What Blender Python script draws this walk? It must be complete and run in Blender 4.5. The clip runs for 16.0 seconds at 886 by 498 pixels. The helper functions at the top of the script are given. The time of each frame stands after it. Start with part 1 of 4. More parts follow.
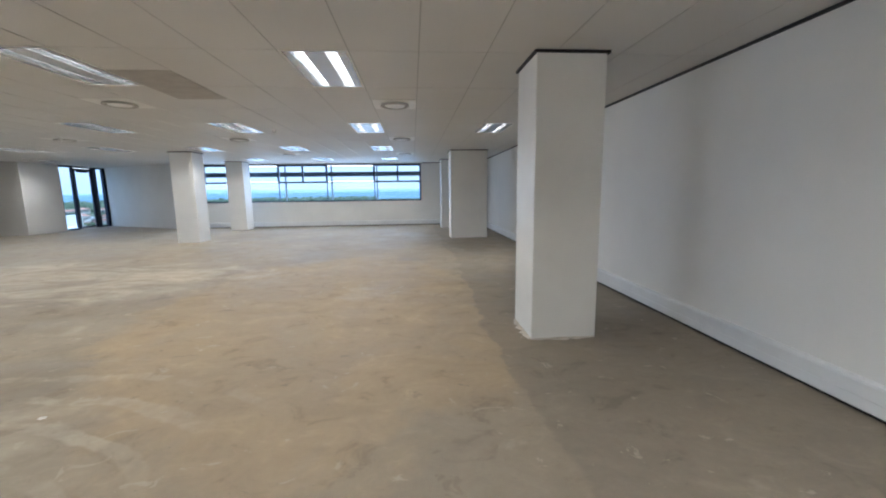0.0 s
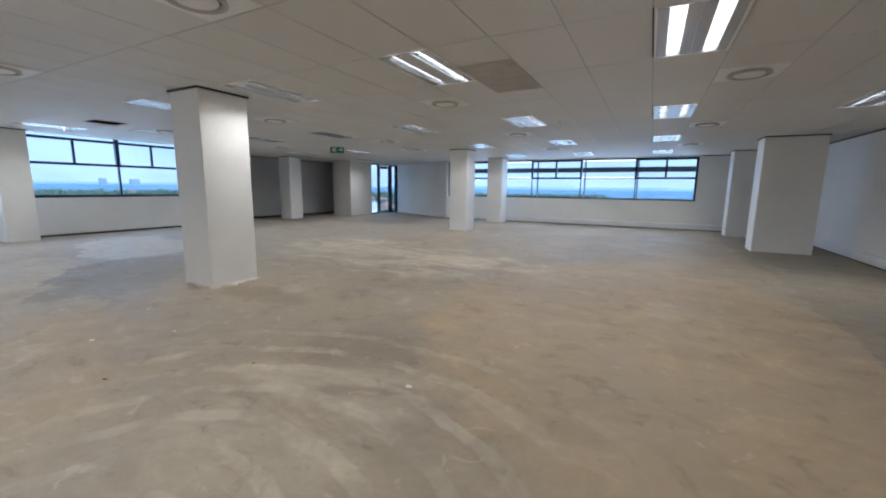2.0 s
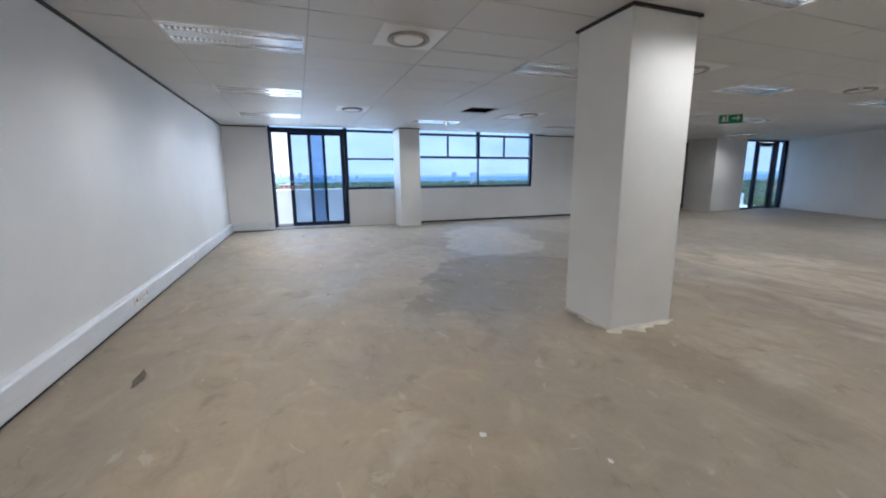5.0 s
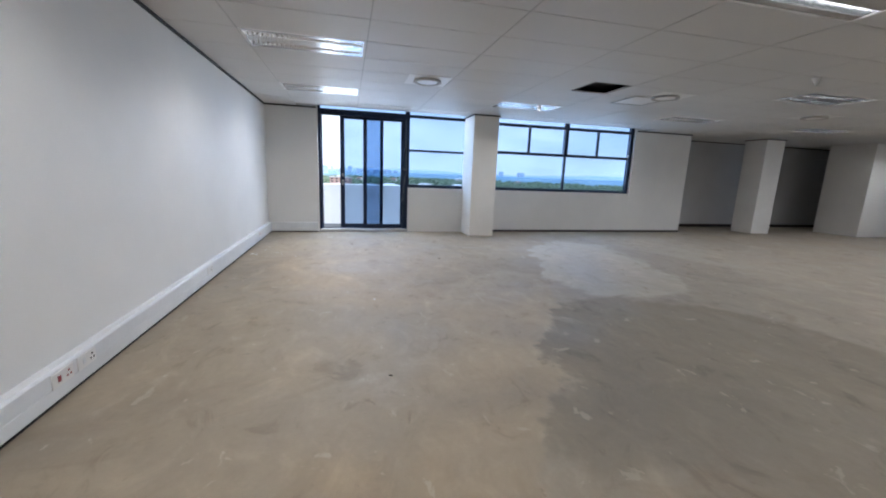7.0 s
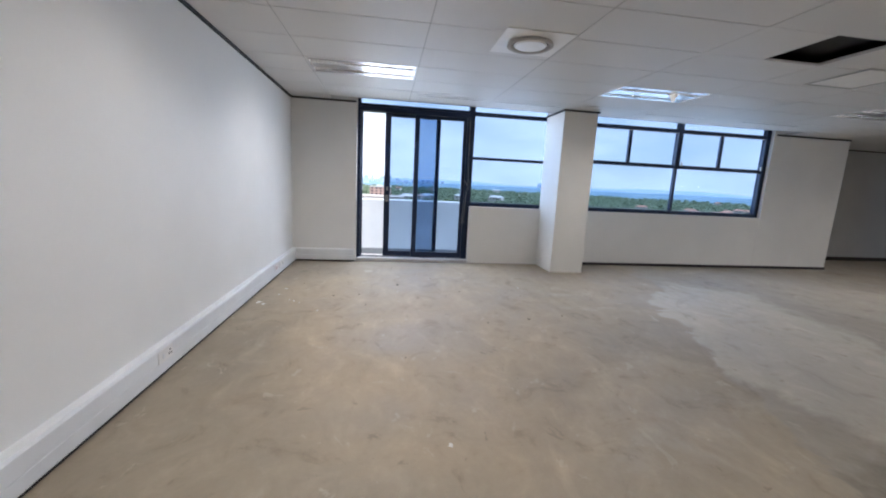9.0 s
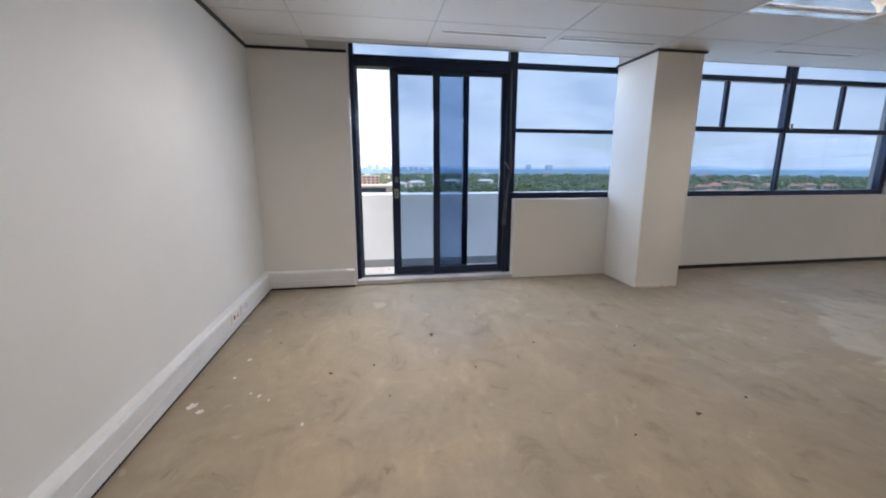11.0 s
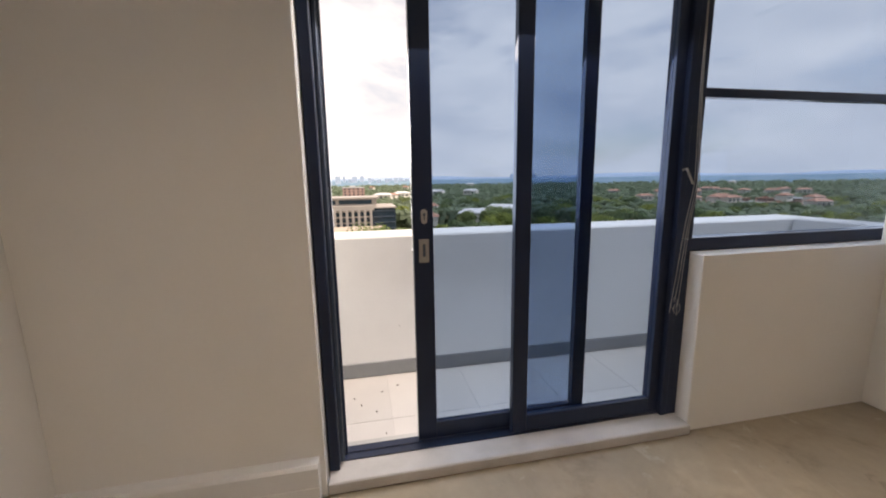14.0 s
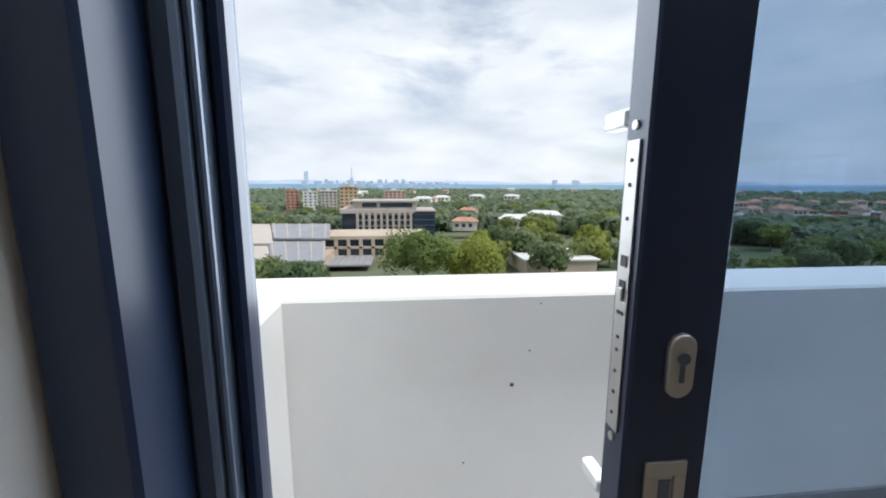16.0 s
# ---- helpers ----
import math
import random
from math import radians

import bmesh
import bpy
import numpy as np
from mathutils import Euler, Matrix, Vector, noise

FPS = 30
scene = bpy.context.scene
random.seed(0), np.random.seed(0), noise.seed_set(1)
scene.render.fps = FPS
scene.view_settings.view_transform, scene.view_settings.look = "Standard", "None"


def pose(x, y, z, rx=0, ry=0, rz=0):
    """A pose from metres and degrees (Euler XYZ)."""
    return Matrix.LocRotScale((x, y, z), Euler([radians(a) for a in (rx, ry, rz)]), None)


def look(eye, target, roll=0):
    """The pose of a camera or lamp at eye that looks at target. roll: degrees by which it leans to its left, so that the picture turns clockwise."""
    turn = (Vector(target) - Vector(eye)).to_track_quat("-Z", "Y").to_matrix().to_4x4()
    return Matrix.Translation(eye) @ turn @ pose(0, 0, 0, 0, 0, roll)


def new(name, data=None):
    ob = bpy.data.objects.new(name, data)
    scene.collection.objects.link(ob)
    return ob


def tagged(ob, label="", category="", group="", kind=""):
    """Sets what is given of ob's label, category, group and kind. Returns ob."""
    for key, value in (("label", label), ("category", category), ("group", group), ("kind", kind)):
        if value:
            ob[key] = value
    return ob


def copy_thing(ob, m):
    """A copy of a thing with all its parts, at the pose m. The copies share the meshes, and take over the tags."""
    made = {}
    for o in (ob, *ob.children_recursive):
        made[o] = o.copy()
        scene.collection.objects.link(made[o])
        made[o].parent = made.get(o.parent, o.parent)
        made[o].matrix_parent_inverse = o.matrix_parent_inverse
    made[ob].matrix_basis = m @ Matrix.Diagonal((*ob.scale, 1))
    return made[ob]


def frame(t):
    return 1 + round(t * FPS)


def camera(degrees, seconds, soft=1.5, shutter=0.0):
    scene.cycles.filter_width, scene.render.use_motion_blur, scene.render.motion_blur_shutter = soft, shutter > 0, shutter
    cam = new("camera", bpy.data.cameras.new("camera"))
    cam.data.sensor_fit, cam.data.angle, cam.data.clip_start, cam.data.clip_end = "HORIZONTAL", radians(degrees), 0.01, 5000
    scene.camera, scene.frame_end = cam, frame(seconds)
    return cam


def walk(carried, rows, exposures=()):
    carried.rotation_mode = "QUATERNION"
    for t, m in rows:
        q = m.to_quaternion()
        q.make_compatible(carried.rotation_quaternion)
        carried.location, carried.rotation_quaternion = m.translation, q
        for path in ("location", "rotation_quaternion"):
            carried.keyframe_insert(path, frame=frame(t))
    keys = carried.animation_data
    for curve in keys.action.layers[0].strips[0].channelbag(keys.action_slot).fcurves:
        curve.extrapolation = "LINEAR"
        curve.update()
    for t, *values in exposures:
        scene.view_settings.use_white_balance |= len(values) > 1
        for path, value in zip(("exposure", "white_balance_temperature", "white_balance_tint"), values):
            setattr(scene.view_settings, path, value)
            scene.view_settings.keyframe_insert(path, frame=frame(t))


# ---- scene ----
cam = camera(97.0, 16.0, soft=2.0)

PATH = [
    (0, (0.898, -0.419, 1.468), (1.045, 1.553, 1.174), -0.7),
    (0.5, (0.79, -0.374, 1.473), (0.926, 1.597, 1.164), -0.6),
    (1, (0.565, -0.308, 1.44), (0.206, 1.64, 1.164), -0.1),
    (1.5, (0.228, -0.174, 1.458), (-0.491, 1.668, 1.159), 0.2),
    (2, (-0.163, -0.039, 1.418), (-1.081, 1.711, 1.112), 0.7),
    (2.5, (-0.584, 0.106, 1.425), (-1.667, 1.758, 1.115), 0.1),
    (3, (-0.992, 0.279, 1.454), (-2.22, 1.828, 1.147), 0.4),
    (3.5, (-1.407, 0.372, 1.411), (-2.825, 1.736, 1.056), 0.5),
    (4, (-1.843, 0.452, 1.385), (-3.444, 1.587, 1.001), 0.4),
    (4.5, (-2.349, 0.504, 1.378), (-4.122, 1.34, 0.976), -1.15),
    (5, (-2.879, 0.653, 1.377), (-4.728, 1.325, 1.015), -0.5),
    (7.5, (-5.677, 0.593, 1.381), (-7.599, 1.006, 1.016), 1.9),
    (8, (-6.245, 0.507, 1.345), (-8.19, 0.831, 1.012), 1.5),
    (8.5, (-6.784, 0.501, 1.315), (-8.739, 0.767, 0.986), 1.95),
    (9, (-7.374, 0.514, 1.426), (-9.325, 0.804, 1.096), 2.85),
    (11.5, (-10.037, 0.22, 1.402), (-11.964, 0.567, 0.996), -0.5),
    (12, (-10.566, 0.234, 1.391), (-12.488, 0.621, 0.997), -0.2),
    (12.5, (-11.094, 0.27, 1.399), (-13.009, 0.708, 1.024), -0.2),
    (13, (-11.62, 0.264, 1.42), (-13.537, 0.739, 1.104), -0.5),
    (13.5, (-12.122, 0.212, 1.484), (-14.034, 0.692, 1.161), -0.9),
    (14, (-12.605, 0.215, 1.462), (-14.534, 0.614, 1.113), -0.9),
    (14.5, (-13.006, 0.259, 1.439), (-14.966, 0.504, 1.125), -1.3),
    (15, (-13.418, 0.25, 1.464), (-15.379, 0.458, 1.135), -0.7),
    (15.5, (-13.857, 0.264, 1.466), (-15.822, 0.445, 1.14), -1.0),
    (16, (-14.139, 0.222, 1.475), (-16.101, 0.431, 1.149), 0.2),
]
walk(cam, [(t, look(eye, target, roll)) for t, eye, target, roll in PATH],
     [(0.0, 1.26, 5500, 7), (1.5, 1.0, 5450, 8), (3.5, 0.7, 5300, 9), (5.0, 0.76, 5350, 9), (7.5, 0.7, 5600, 11), (9.0, 0.66, 5800, 12), (11.5, 0.3, 6600, 14),
      (13.0, 0.06, 7500, 15), (14.5, 0.1, 7700, 20), (15.2, 0.06, 7300, 18), (16.0, -0.28, 6250, 9)])

# ---- sky, sun ----
SUN_UP, SUN_TURN = 53.0, 24.0
world = bpy.data.worlds.new("sky")
scene.world = world
world.use_nodes = True
wt = world.node_tree
wn = wt.nodes
background = wn["Background"]
sky = wn.new("ShaderNodeTexSky")
sky.sky_type, sky.sun_disc = "NISHITA", False
sky.sun_elevation, sky.sun_rotation = radians(SUN_UP), radians(SUN_TURN)
gain = wn.new("ShaderNodeVectorMath")
gain.operation = "SCALE"
gain.inputs["Scale"].default_value = 0.15
wt.links.new(sky.outputs[0], gain.inputs[0])
where = wn.new("ShaderNodeTexCoord")
flat = wn.new("ShaderNodeMapping")
flat.inputs["Scale"].default_value = (1.0, 1.0, 3.0)
wt.links.new(where.outputs["Generated"], flat.inputs["Vector"])
puffs = wn.new("ShaderNodeTexNoise")
puffs.inputs["Scale"].default_value, puffs.inputs["Detail"].default_value = 2.6, 9.0
puffs.inputs["Roughness"].default_value, puffs.inputs["Distortion"].default_value = 0.55, 0.35
wt.links.new(flat.outputs[0], puffs.inputs["Vector"])
cover = wn.new("ShaderNodeValToRGB")
cover.color_ramp.elements[0].position, cover.color_ramp.elements[1].position = 0.20, 0.47
wt.links.new(puffs.outputs["Fac"], cover.inputs[0])
shade = wn.new("ShaderNodeTexNoise")
shade.inputs["Scale"].default_value, shade.inputs["Detail"].default_value = 3.6, 7.0
wt.links.new(flat.outputs[0], shade.inputs["Vector"])
white = wn.new("ShaderNodeValToRGB")
white.color_ramp.elements[0].position, white.color_ramp.elements[1].position = 0.32, 0.66
white.color_ramp.elements[0].color, white.color_ramp.elements[1].color = (0.85, 0.92, 1.02, 1), (1.20, 1.225, 1.25, 1)
wt.links.new(shade.outputs["Fac"], white.inputs[0])
blend = wn.new("ShaderNodeMix")
blend.data_type = "RGBA"
wt.links.new(cover.outputs[0], blend.inputs[0])
wt.links.new(gain.outputs[0], blend.inputs[6])
wt.links.new(white.outputs[0], blend.inputs[7])
wt.links.new(blend.outputs[2], background.inputs[0])
background.inputs[1].default_value = 1.0

sun_data = bpy.data.lights.new("sun", "SUN")
sun_data.energy, sun_data.angle, sun_data.color = 4.6, radians(20), (1.0, 0.96, 0.9)
sun = new("sun", sun_data)
sun.matrix_world = look((0, 0, 0), (-math.sin(radians(SUN_TURN)) * math.cos(radians(SUN_UP)),
                                    -math.cos(radians(SUN_TURN)) * math.cos(radians(SUN_UP)), -math.sin(radians(SUN_UP))))

# the sky's light in the openings
def opening_light(name, eye, target, width, height, watts):
    data = bpy.data.lights.new(name, "AREA")
    data.shape, data.size, data.size_y, data.energy, data.color = "RECTANGLE", width, height, watts, (0.86, 0.92, 1.0)
    o = new(name, data)
    o.matrix_world = look(eye, target)
    return o


opening_light("sky_in_door", (-14.75, 0.95, 1.75), (-12.6, 0.95, 0.0), 1.7, 1.5, 48)
opening_light("sky_in_window_1", (-14.75, 2.65, 1.95), (-12.5, 2.65, 0.9), 1.2, 1.5, 16)
opening_light("sky_in_window_2", (-14.75, 6.0, 1.95), (-12.5, 6.0, 1.0), 3.9, 1.5, 50)
opening_light("sky_in_window_3", (-3.8, 17.35, 1.85), (-3.8, 15.0, 1.0), 9.8, 1.4, 105)

# ---- the plan ----
H = 2.70                       # ceiling
WX, EX, SY, NY = -14.30, 3.83, -1.06, 17.0
TX, TY = 0.62, 1.24            # ceiling tiles
TX0, TY0 = -0.26, -0.41        # a corner of the grid
LAMP_W = 9.4
LAMP_COLOUR = (1.0, 0.885, 0.75)
LAMPS = [(0.05 - 2.48 * i, 0.21 + 3.72 * j) for j in range(5) for i in range(-1, 6)]
# the lamp at x 2.53, y 0.21 is unseen, added to brighten the east side
LAMPS = [p for p in LAMPS if not (p[1] > 14 and -12 < p[0] < -9) and not (p[0] > 2 and abs(p[1] - 7.65) > 1 and p[1] > 1) and not (abs(p[0] + 9.87) < 0.1 and 3 < p[1] < 5)]


# ---- materials ----
def surface(name, rough=0.6, metal=0.0, spec=0.5):
    m = bpy.data.materials.new(name)
    m.use_nodes = True
    b = m.node_tree.nodes["Principled BSDF"]
    b.inputs["Roughness"].default_value, b.inputs["Metallic"].default_value = rough, metal
    b.inputs["Specular IOR Level"].default_value = spec
    return m, m.node_tree.nodes, m.node_tree.links, b


def place(n, l, scale=(1, 1, 1), turn=0.0, own=False):
    c = n.new("ShaderNodeTexCoord")
    mp = n.new("ShaderNodeMapping")
    mp.inputs["Scale"].default_value = scale
    mp.inputs["Rotation"].default_value = (0, 0, radians(turn))
    l.new(c.outputs["Object"], mp.inputs["Vector"])
    return mp.outputs[0]


def noise_tex(n, l, at, scale, detail=5.0, rough=0.55, warp=0.0):
    t = n.new("ShaderNodeTexNoise")
    for key, value in (("Scale", scale), ("Detail", detail), ("Roughness", rough), ("Distortion", warp)):
        t.inputs[key].default_value = value
    l.new(at, t.inputs["Vector"])
    return t.outputs["Fac"]


def ramp(n, l, fac, stops):
    r = n.new("ShaderNodeValToRGB")
    while len(r.color_ramp.elements) < len(stops):
        r.color_ramp.elements.new(0.5)
    for e, (pos, c) in zip(r.color_ramp.elements, stops):
        e.position = pos
        e.color = (*c, 1) if len(c) == 3 else c
    l.new(fac, r.inputs[0])
    return r.outputs[0]


def mix(n, l, fac, a, b, mode="MIX"):
    x = n.new("ShaderNodeMix")
    x.data_type, x.blend_type = "RGBA", mode
    for socket, value in ((x.inputs[0], fac), (x.inputs[6], a), (x.inputs[7], b)):
        if isinstance(value, (int, float)):
            socket.default_value = value
        elif isinstance(value, tuple):
            socket.default_value = (*value, 1)
        else:
            l.new(value, socket)
    return x.outputs[2]


def relief(n, l, b, height, strength, depth):
    k = n.new("ShaderNodeBump")
    k.inputs["Strength"].default_value, k.inputs["Distance"].default_value = strength, depth
    l.new(height, k.inputs["Height"])
    l.new(k.outputs[0], b.inputs["Normal"])


def painted(name, colour, rough=0.55, dirt=0.06, big=0.7, fine=140.0, bump=0.12, metal=0.0, spec=0.5):
    """Paint or plain material: broad soft variation, fine grain, slight relief."""
    m, n, l, b = surface(name, rough, metal, spec)
    at = place(n, l)
    low = noise_tex(n, l, at, big, 4.0)
    grain = noise_tex(n, l, at, fine, 3.0)
    dark = tuple(c * (1 - dirt * 2.2) for c in colour)
    light = tuple(min(1, c * (1 + dirt * 0.6)) for c in colour)
    base = ramp(n, l, low, [(0.3, dark), (0.62, light)])
    l.new(mix(n, l, 0.10, base, ramp(n, l, grain, [(0.3, dark), (0.7, light)])), b.inputs["Base Color"])
    relief(n, l, b, grain, bump, 0.002)
    return m


def floor_material():
    m, n, l, b = surface("raw_screed", 0.7, 0.0, 0.5)
    at = place(n, l)
    broad = noise_tex(n, l, at, 0.30, 8.0, 0.55, 0.8)
    cloud = noise_tex(n, l, place(n, l, (1, 1, 1), 25), 0.75, 10.0, 0.62, 0.9)
    trowel = noise_tex(n, l, place(n, l, (0.8, 1.5, 1.0), 38), 1.2, 7.0, 0.55, 1.8)
    fine = noise_tex(n, l, at, 18.0, 9.0, 0.72)
    speck = noise_tex(n, l, at, 60.0, 3.0, 0.6)
    c = ramp(n, l, broad, [(0.34, (0.325, 0.285, 0.235)), (0.47, (0.365, 0.318, 0.258)), (0.53, (0.395, 0.342, 0.272)), (0.68, (0.415, 0.365, 0.30))])
    parts = n.new("ShaderNodeSeparateXYZ")
    l.new(at, parts.inputs[0])
    edge = noise_tex(n, l, at, 0.9, 8.0, 0.6, 0.5)
    streak = noise_tex(n, l, place(n, l, (0.7, 1.6, 1.0), 25), 0.9, 9.0, 0.62, 1.2)

    def math_node(kind, a, b, c3=None):
        q = n.new("ShaderNodeMath")
        q.operation = kind
        for socket, value in zip(q.inputs, (a, b, c3)):
            if value is None:
                continue
            if isinstance(value, (int, float)):
                socket.default_value = value
            else:
                l.new(value, socket)
        return q.outputs[0]

    def rising(value, start, width):
        g = n.new("ShaderNodeMapRange")
        g.interpolation_type = "SMOOTHSTEP"
        g.inputs["From Min"].default_value, g.inputs["From Max"].default_value = start, start + width
        l.new(value, g.inputs["Value"])
        return g.outputs[0]

    def patch(x, y, rx, ry, turn, soft, wobble, amount):
        """A worn or poured patch: a wavy-edged oval."""
        mp = n.new("ShaderNodeMapping")
        mp.vector_type = "TEXTURE"
        mp.inputs["Location"].default_value = (x, y, 0)
        mp.inputs["Rotation"].default_value = (0, 0, radians(turn))
        mp.inputs["Scale"].default_value = (rx, ry, 1)
        l.new(at, mp.inputs["Vector"])
        d = n.new("ShaderNodeVectorMath")
        d.operation = "LENGTH"
        l.new(mp.outputs[0], d.inputs[0])
        wavy = math_node("MULTIPLY_ADD", edge, -2 * wobble, d.outputs["Value"])
        inside = math_node("SUBTRACT", 1.0, rising(wavy, 1.0 - wobble - soft, soft))
        return math_node("MULTIPLY", inside, amount)

    # the yellow screed of the middle bays
    c = mix(n, l, patch(-0.2, 4.9, 2.5, 4.0, 8, 0.22, 0.45, 0.85), c, (0.455, 0.362, 0.245))
    c = mix(n, l, patch(-4.9, 0.7, 2.0, 1.3, 0, 0.3, 0.5, 0.6), c, (0.43, 0.352, 0.25))
    c = mix(n, l, patch(-11.7, 1.1, 3.4, 2.1, 0, 0.5, 0.5, 0.75), c, (0.50, 0.41, 0.305))
    # the newer grey screed: a strip along the east wall, and beyond a slanting edge before the west windows
    c = mix(n, l, rising(math_node("MULTIPLY_ADD", edge, 0.7, parts.outputs["X"]), 2.03, 0.05), c, mix(n, l, 0.3, (0.275, 0.245, 0.205), c))
    slant = math_node("MULTIPLY_ADD", parts.outputs["X"], 0.48, math_node("MULTIPLY_ADD", edge, 1.5, parts.outputs["Y"]))
    c = mix(n, l, patch(-9.0, 2.4, 1.7, 0.9, -20, 0.25, 0.6, 0.6), c, (0.50, 0.435, 0.345))
    beyond = math_node("MULTIPLY", rising(slant, -0.80, 0.10), math_node("SUBTRACT", 1.0, rising(parts.outputs["X"], -7.1, 1.4)))
    c = mix(n, l, math_node("MULTIPLY", beyond, 0.9), c, (0.385, 0.355, 0.315))
    c = mix(n, l, math_node("MULTIPLY", beyond, patch(-10.9, 4.6, 2.3, 1.15, -20, 0.12, 0.5, 0.8)), c, (0.54, 0.51, 0.465))
    c = mix(n, l, math_node("MULTIPLY", beyond, patch(-7.6, 3.3, 1.5, 1.9, 20, 0.1, 0.4, 0.9)), c, (0.262, 0.238, 0.2))
    c = mix(n, l, patch(-10.6, 6.2, 1.5, 0.6, 10, 0.2, 0.6, 0.5), c, (0.31, 0.285, 0.25))
    # pale dust dragged across the middle
    dusty = ramp(n, l, streak, [(0.40, (0, 0, 0)), (0.50, (0.55, 0.55, 0.55)), (0.62, (1, 1, 1))])
    c = mix(n, l, math_node("MULTIPLY", patch(-5.2, 6.9, 4.0, 1.9, -12, 0.4, 0.7, 0.85), dusty), c, (0.62, 0.565, 0.485))
    c = mix(n, l, math_node("MULTIPLY", patch(-2.0, 1.7, 1.1, 0.9, 30, 0.5, 0.8, 0.75), dusty), c, (0.56, 0.505, 0.42))
    dust = noise_tex(n, l, place(n, l, (1.0, 1.1, 1), -20), 0.6, 10.0, 0.66, 0.7)
    c = mix(n, l, ramp(n, l, dust, [(0.60, (0, 0, 0)), (0.66, (0.35, 0.35, 0.35)), (0.74, (0.6, 0.6, 0.6))]), c, (0.55, 0.505, 0.44))
    # darker trodden stains
    stain = noise_tex(n, l, place(n, l, (1.2, 0.9, 1), 70), 0.9, 9.0, 0.62, 1.4)
    c = mix(n, l, ramp(n, l, stain, [(0.31, (0.4, 0.4, 0.4)), (0.40, (0.0, 0.0, 0.0))]), c, (0.29, 0.235, 0.18))
    c = mix(n, l, patch(-2.4, 2.6, 0.8, 0.5, 40, 0.6, 0.7, 0.45), c, (0.25, 0.21, 0.16))
    c = mix(n, l, patch(-4.5, 3.3, 1.0, 0.35, 0, 0.5, 0.7, 0.5), c, (0.25, 0.21, 0.16))
    tone = ramp(n, l, cloud, [(0.30, (0.86, 0.855, 0.84)), (0.44, (0.95, 0.945, 0.94)), (0.52, (1.02, 1.015, 1.0)), (0.62, (1.10, 1.09, 1.07)), (0.72, (1.2, 1.19, 1.17))])
    c = mix(n, l, 0.8, c, tone, "MULTIPLY")
    sweep = ramp(n, l, trowel, [(0.36, (0.82, 0.82, 0.82)), (0.48, (1.0, 1.0, 1.0)), (0.60, (1.02, 1.02, 1.02)), (0.66, (1.25, 1.23, 1.2)), (0.72, (1.02, 1.02, 1.02))])
    c = mix(n, l, 0.35, c, sweep, "MULTIPLY")
    c = mix(n, l, 0.32, c, ramp(n, l, fine, [(0.3, (0.84, 0.83, 0.82)), (0.7, (1.13, 1.13, 1.13))]), "MULTIPLY")
    c = mix(n, l, 0.8, c, ramp(n, l, speck, [(0.25, (0.45, 0.42, 0.4)), (0.30, (1, 1, 1))]), "MULTIPLY")
    # arcs left by the trowel
    rings = n.new("ShaderNodeTexWave")
    rings.wave_type, rings.rings_direction = "RINGS", "SPHERICAL"
    shift = n.new("ShaderNodeMapping")
    shift.inputs["Location"].default_value = (1.9, -0.2, 0.0)
    l.new(at, shift.inputs["Vector"])
    l.new(shift.outputs[0], rings.inputs["Vector"])
    for key, value in (("Scale", 0.9), ("Distortion", 5.0), ("Detail", 4.0), ("Detail Scale", 0.7), ("Detail Roughness", 0.6)):
        rings.inputs[key].default_value = value
    arcs = ramp(n, l, rings.outputs["Fac"], [(0.72, (0, 0, 0)), (0.86, (1, 1, 1))])
    worn = ramp(n, l, noise_tex(n, l, at, 1.7, 6.0, 0.65), [(0.42, (0, 0, 0)), (0.56, (1, 1, 1))])
    near_arcs = math_node("MULTIPLY", patch(-2.2, 1.8, 2.2, 1.5, 10, 0.6, 0.6, 0.6), math_node("MULTIPLY", arcs, worn))
    c = mix(n, l, near_arcs, c, (0.62, 0.56, 0.47))
    # pale chips and small dark scuffs
    chips = noise_tex(n, l, place(n, l, (1.0, 1.4, 1.0), 50), 4.5, 7.0, 0.62, 0.8)
    c = mix(n, l, ramp(n, l, chips, [(0.635, (0, 0, 0)), (0.665, (0.42, 0.42, 0.42))]), c, (0.60, 0.545, 0.46))
    c = mix(n, l, ramp(n, l, chips, [(0.315, (0.5, 0.5, 0.5)), (0.35, (0, 0, 0))]), c, (0.24, 0.2, 0.155))
    mottle = noise_tex(n, l, place(n, l, (1.0, 1.3, 1.0), 15), 2.6, 9.0, 0.66, 1.0)
    c = mix(n, l, 0.75, c, ramp(n, l, mottle, [(0.33, (0.70, 0.685, 0.66)), (0.42, (0.96, 0.955, 0.95)), (0.56, (1.03, 1.03, 1.03)), (0.68, (1.2, 1.19, 1.18))]), "MULTIPLY")
    c = mix(n, l, 1.0, c, (0.775, 0.75, 0.69), "MULTIPLY")
    l.new(c, b.inputs["Base Color"])
    l.new(ramp(n, l, cloud, [(0.35, (0.50, 0.50, 0.50)), (0.6, (0.74, 0.74, 0.74))]), b.inputs["Roughness"])
    relief(n, l, b, fine, 0.25, 0.006)
    return m


def tile_material():
    m, n, l, b = surface("mineral_ceiling_tile", 0.55, 0.0, 0.3)
    at = place(n, l)
    low = noise_tex(n, l, at, 0.5, 3.0)
    pits = noise_tex(n, l, at, 260.0, 2.0)
    base = ramp(n, l, low, [(0.3, (0.60, 0.59, 0.57)), (0.7, (0.66, 0.65, 0.635))])
    l.new(mix(n, l, 0.5, base, ramp(n, l, pits, [(0.3, (0.86, 0.86, 0.86)), (0.5, (1, 1, 1))]), "MULTIPLY"), b.inputs["Base Color"])
    relief(n, l, b, pits, 0.04, 0.002)
    return m


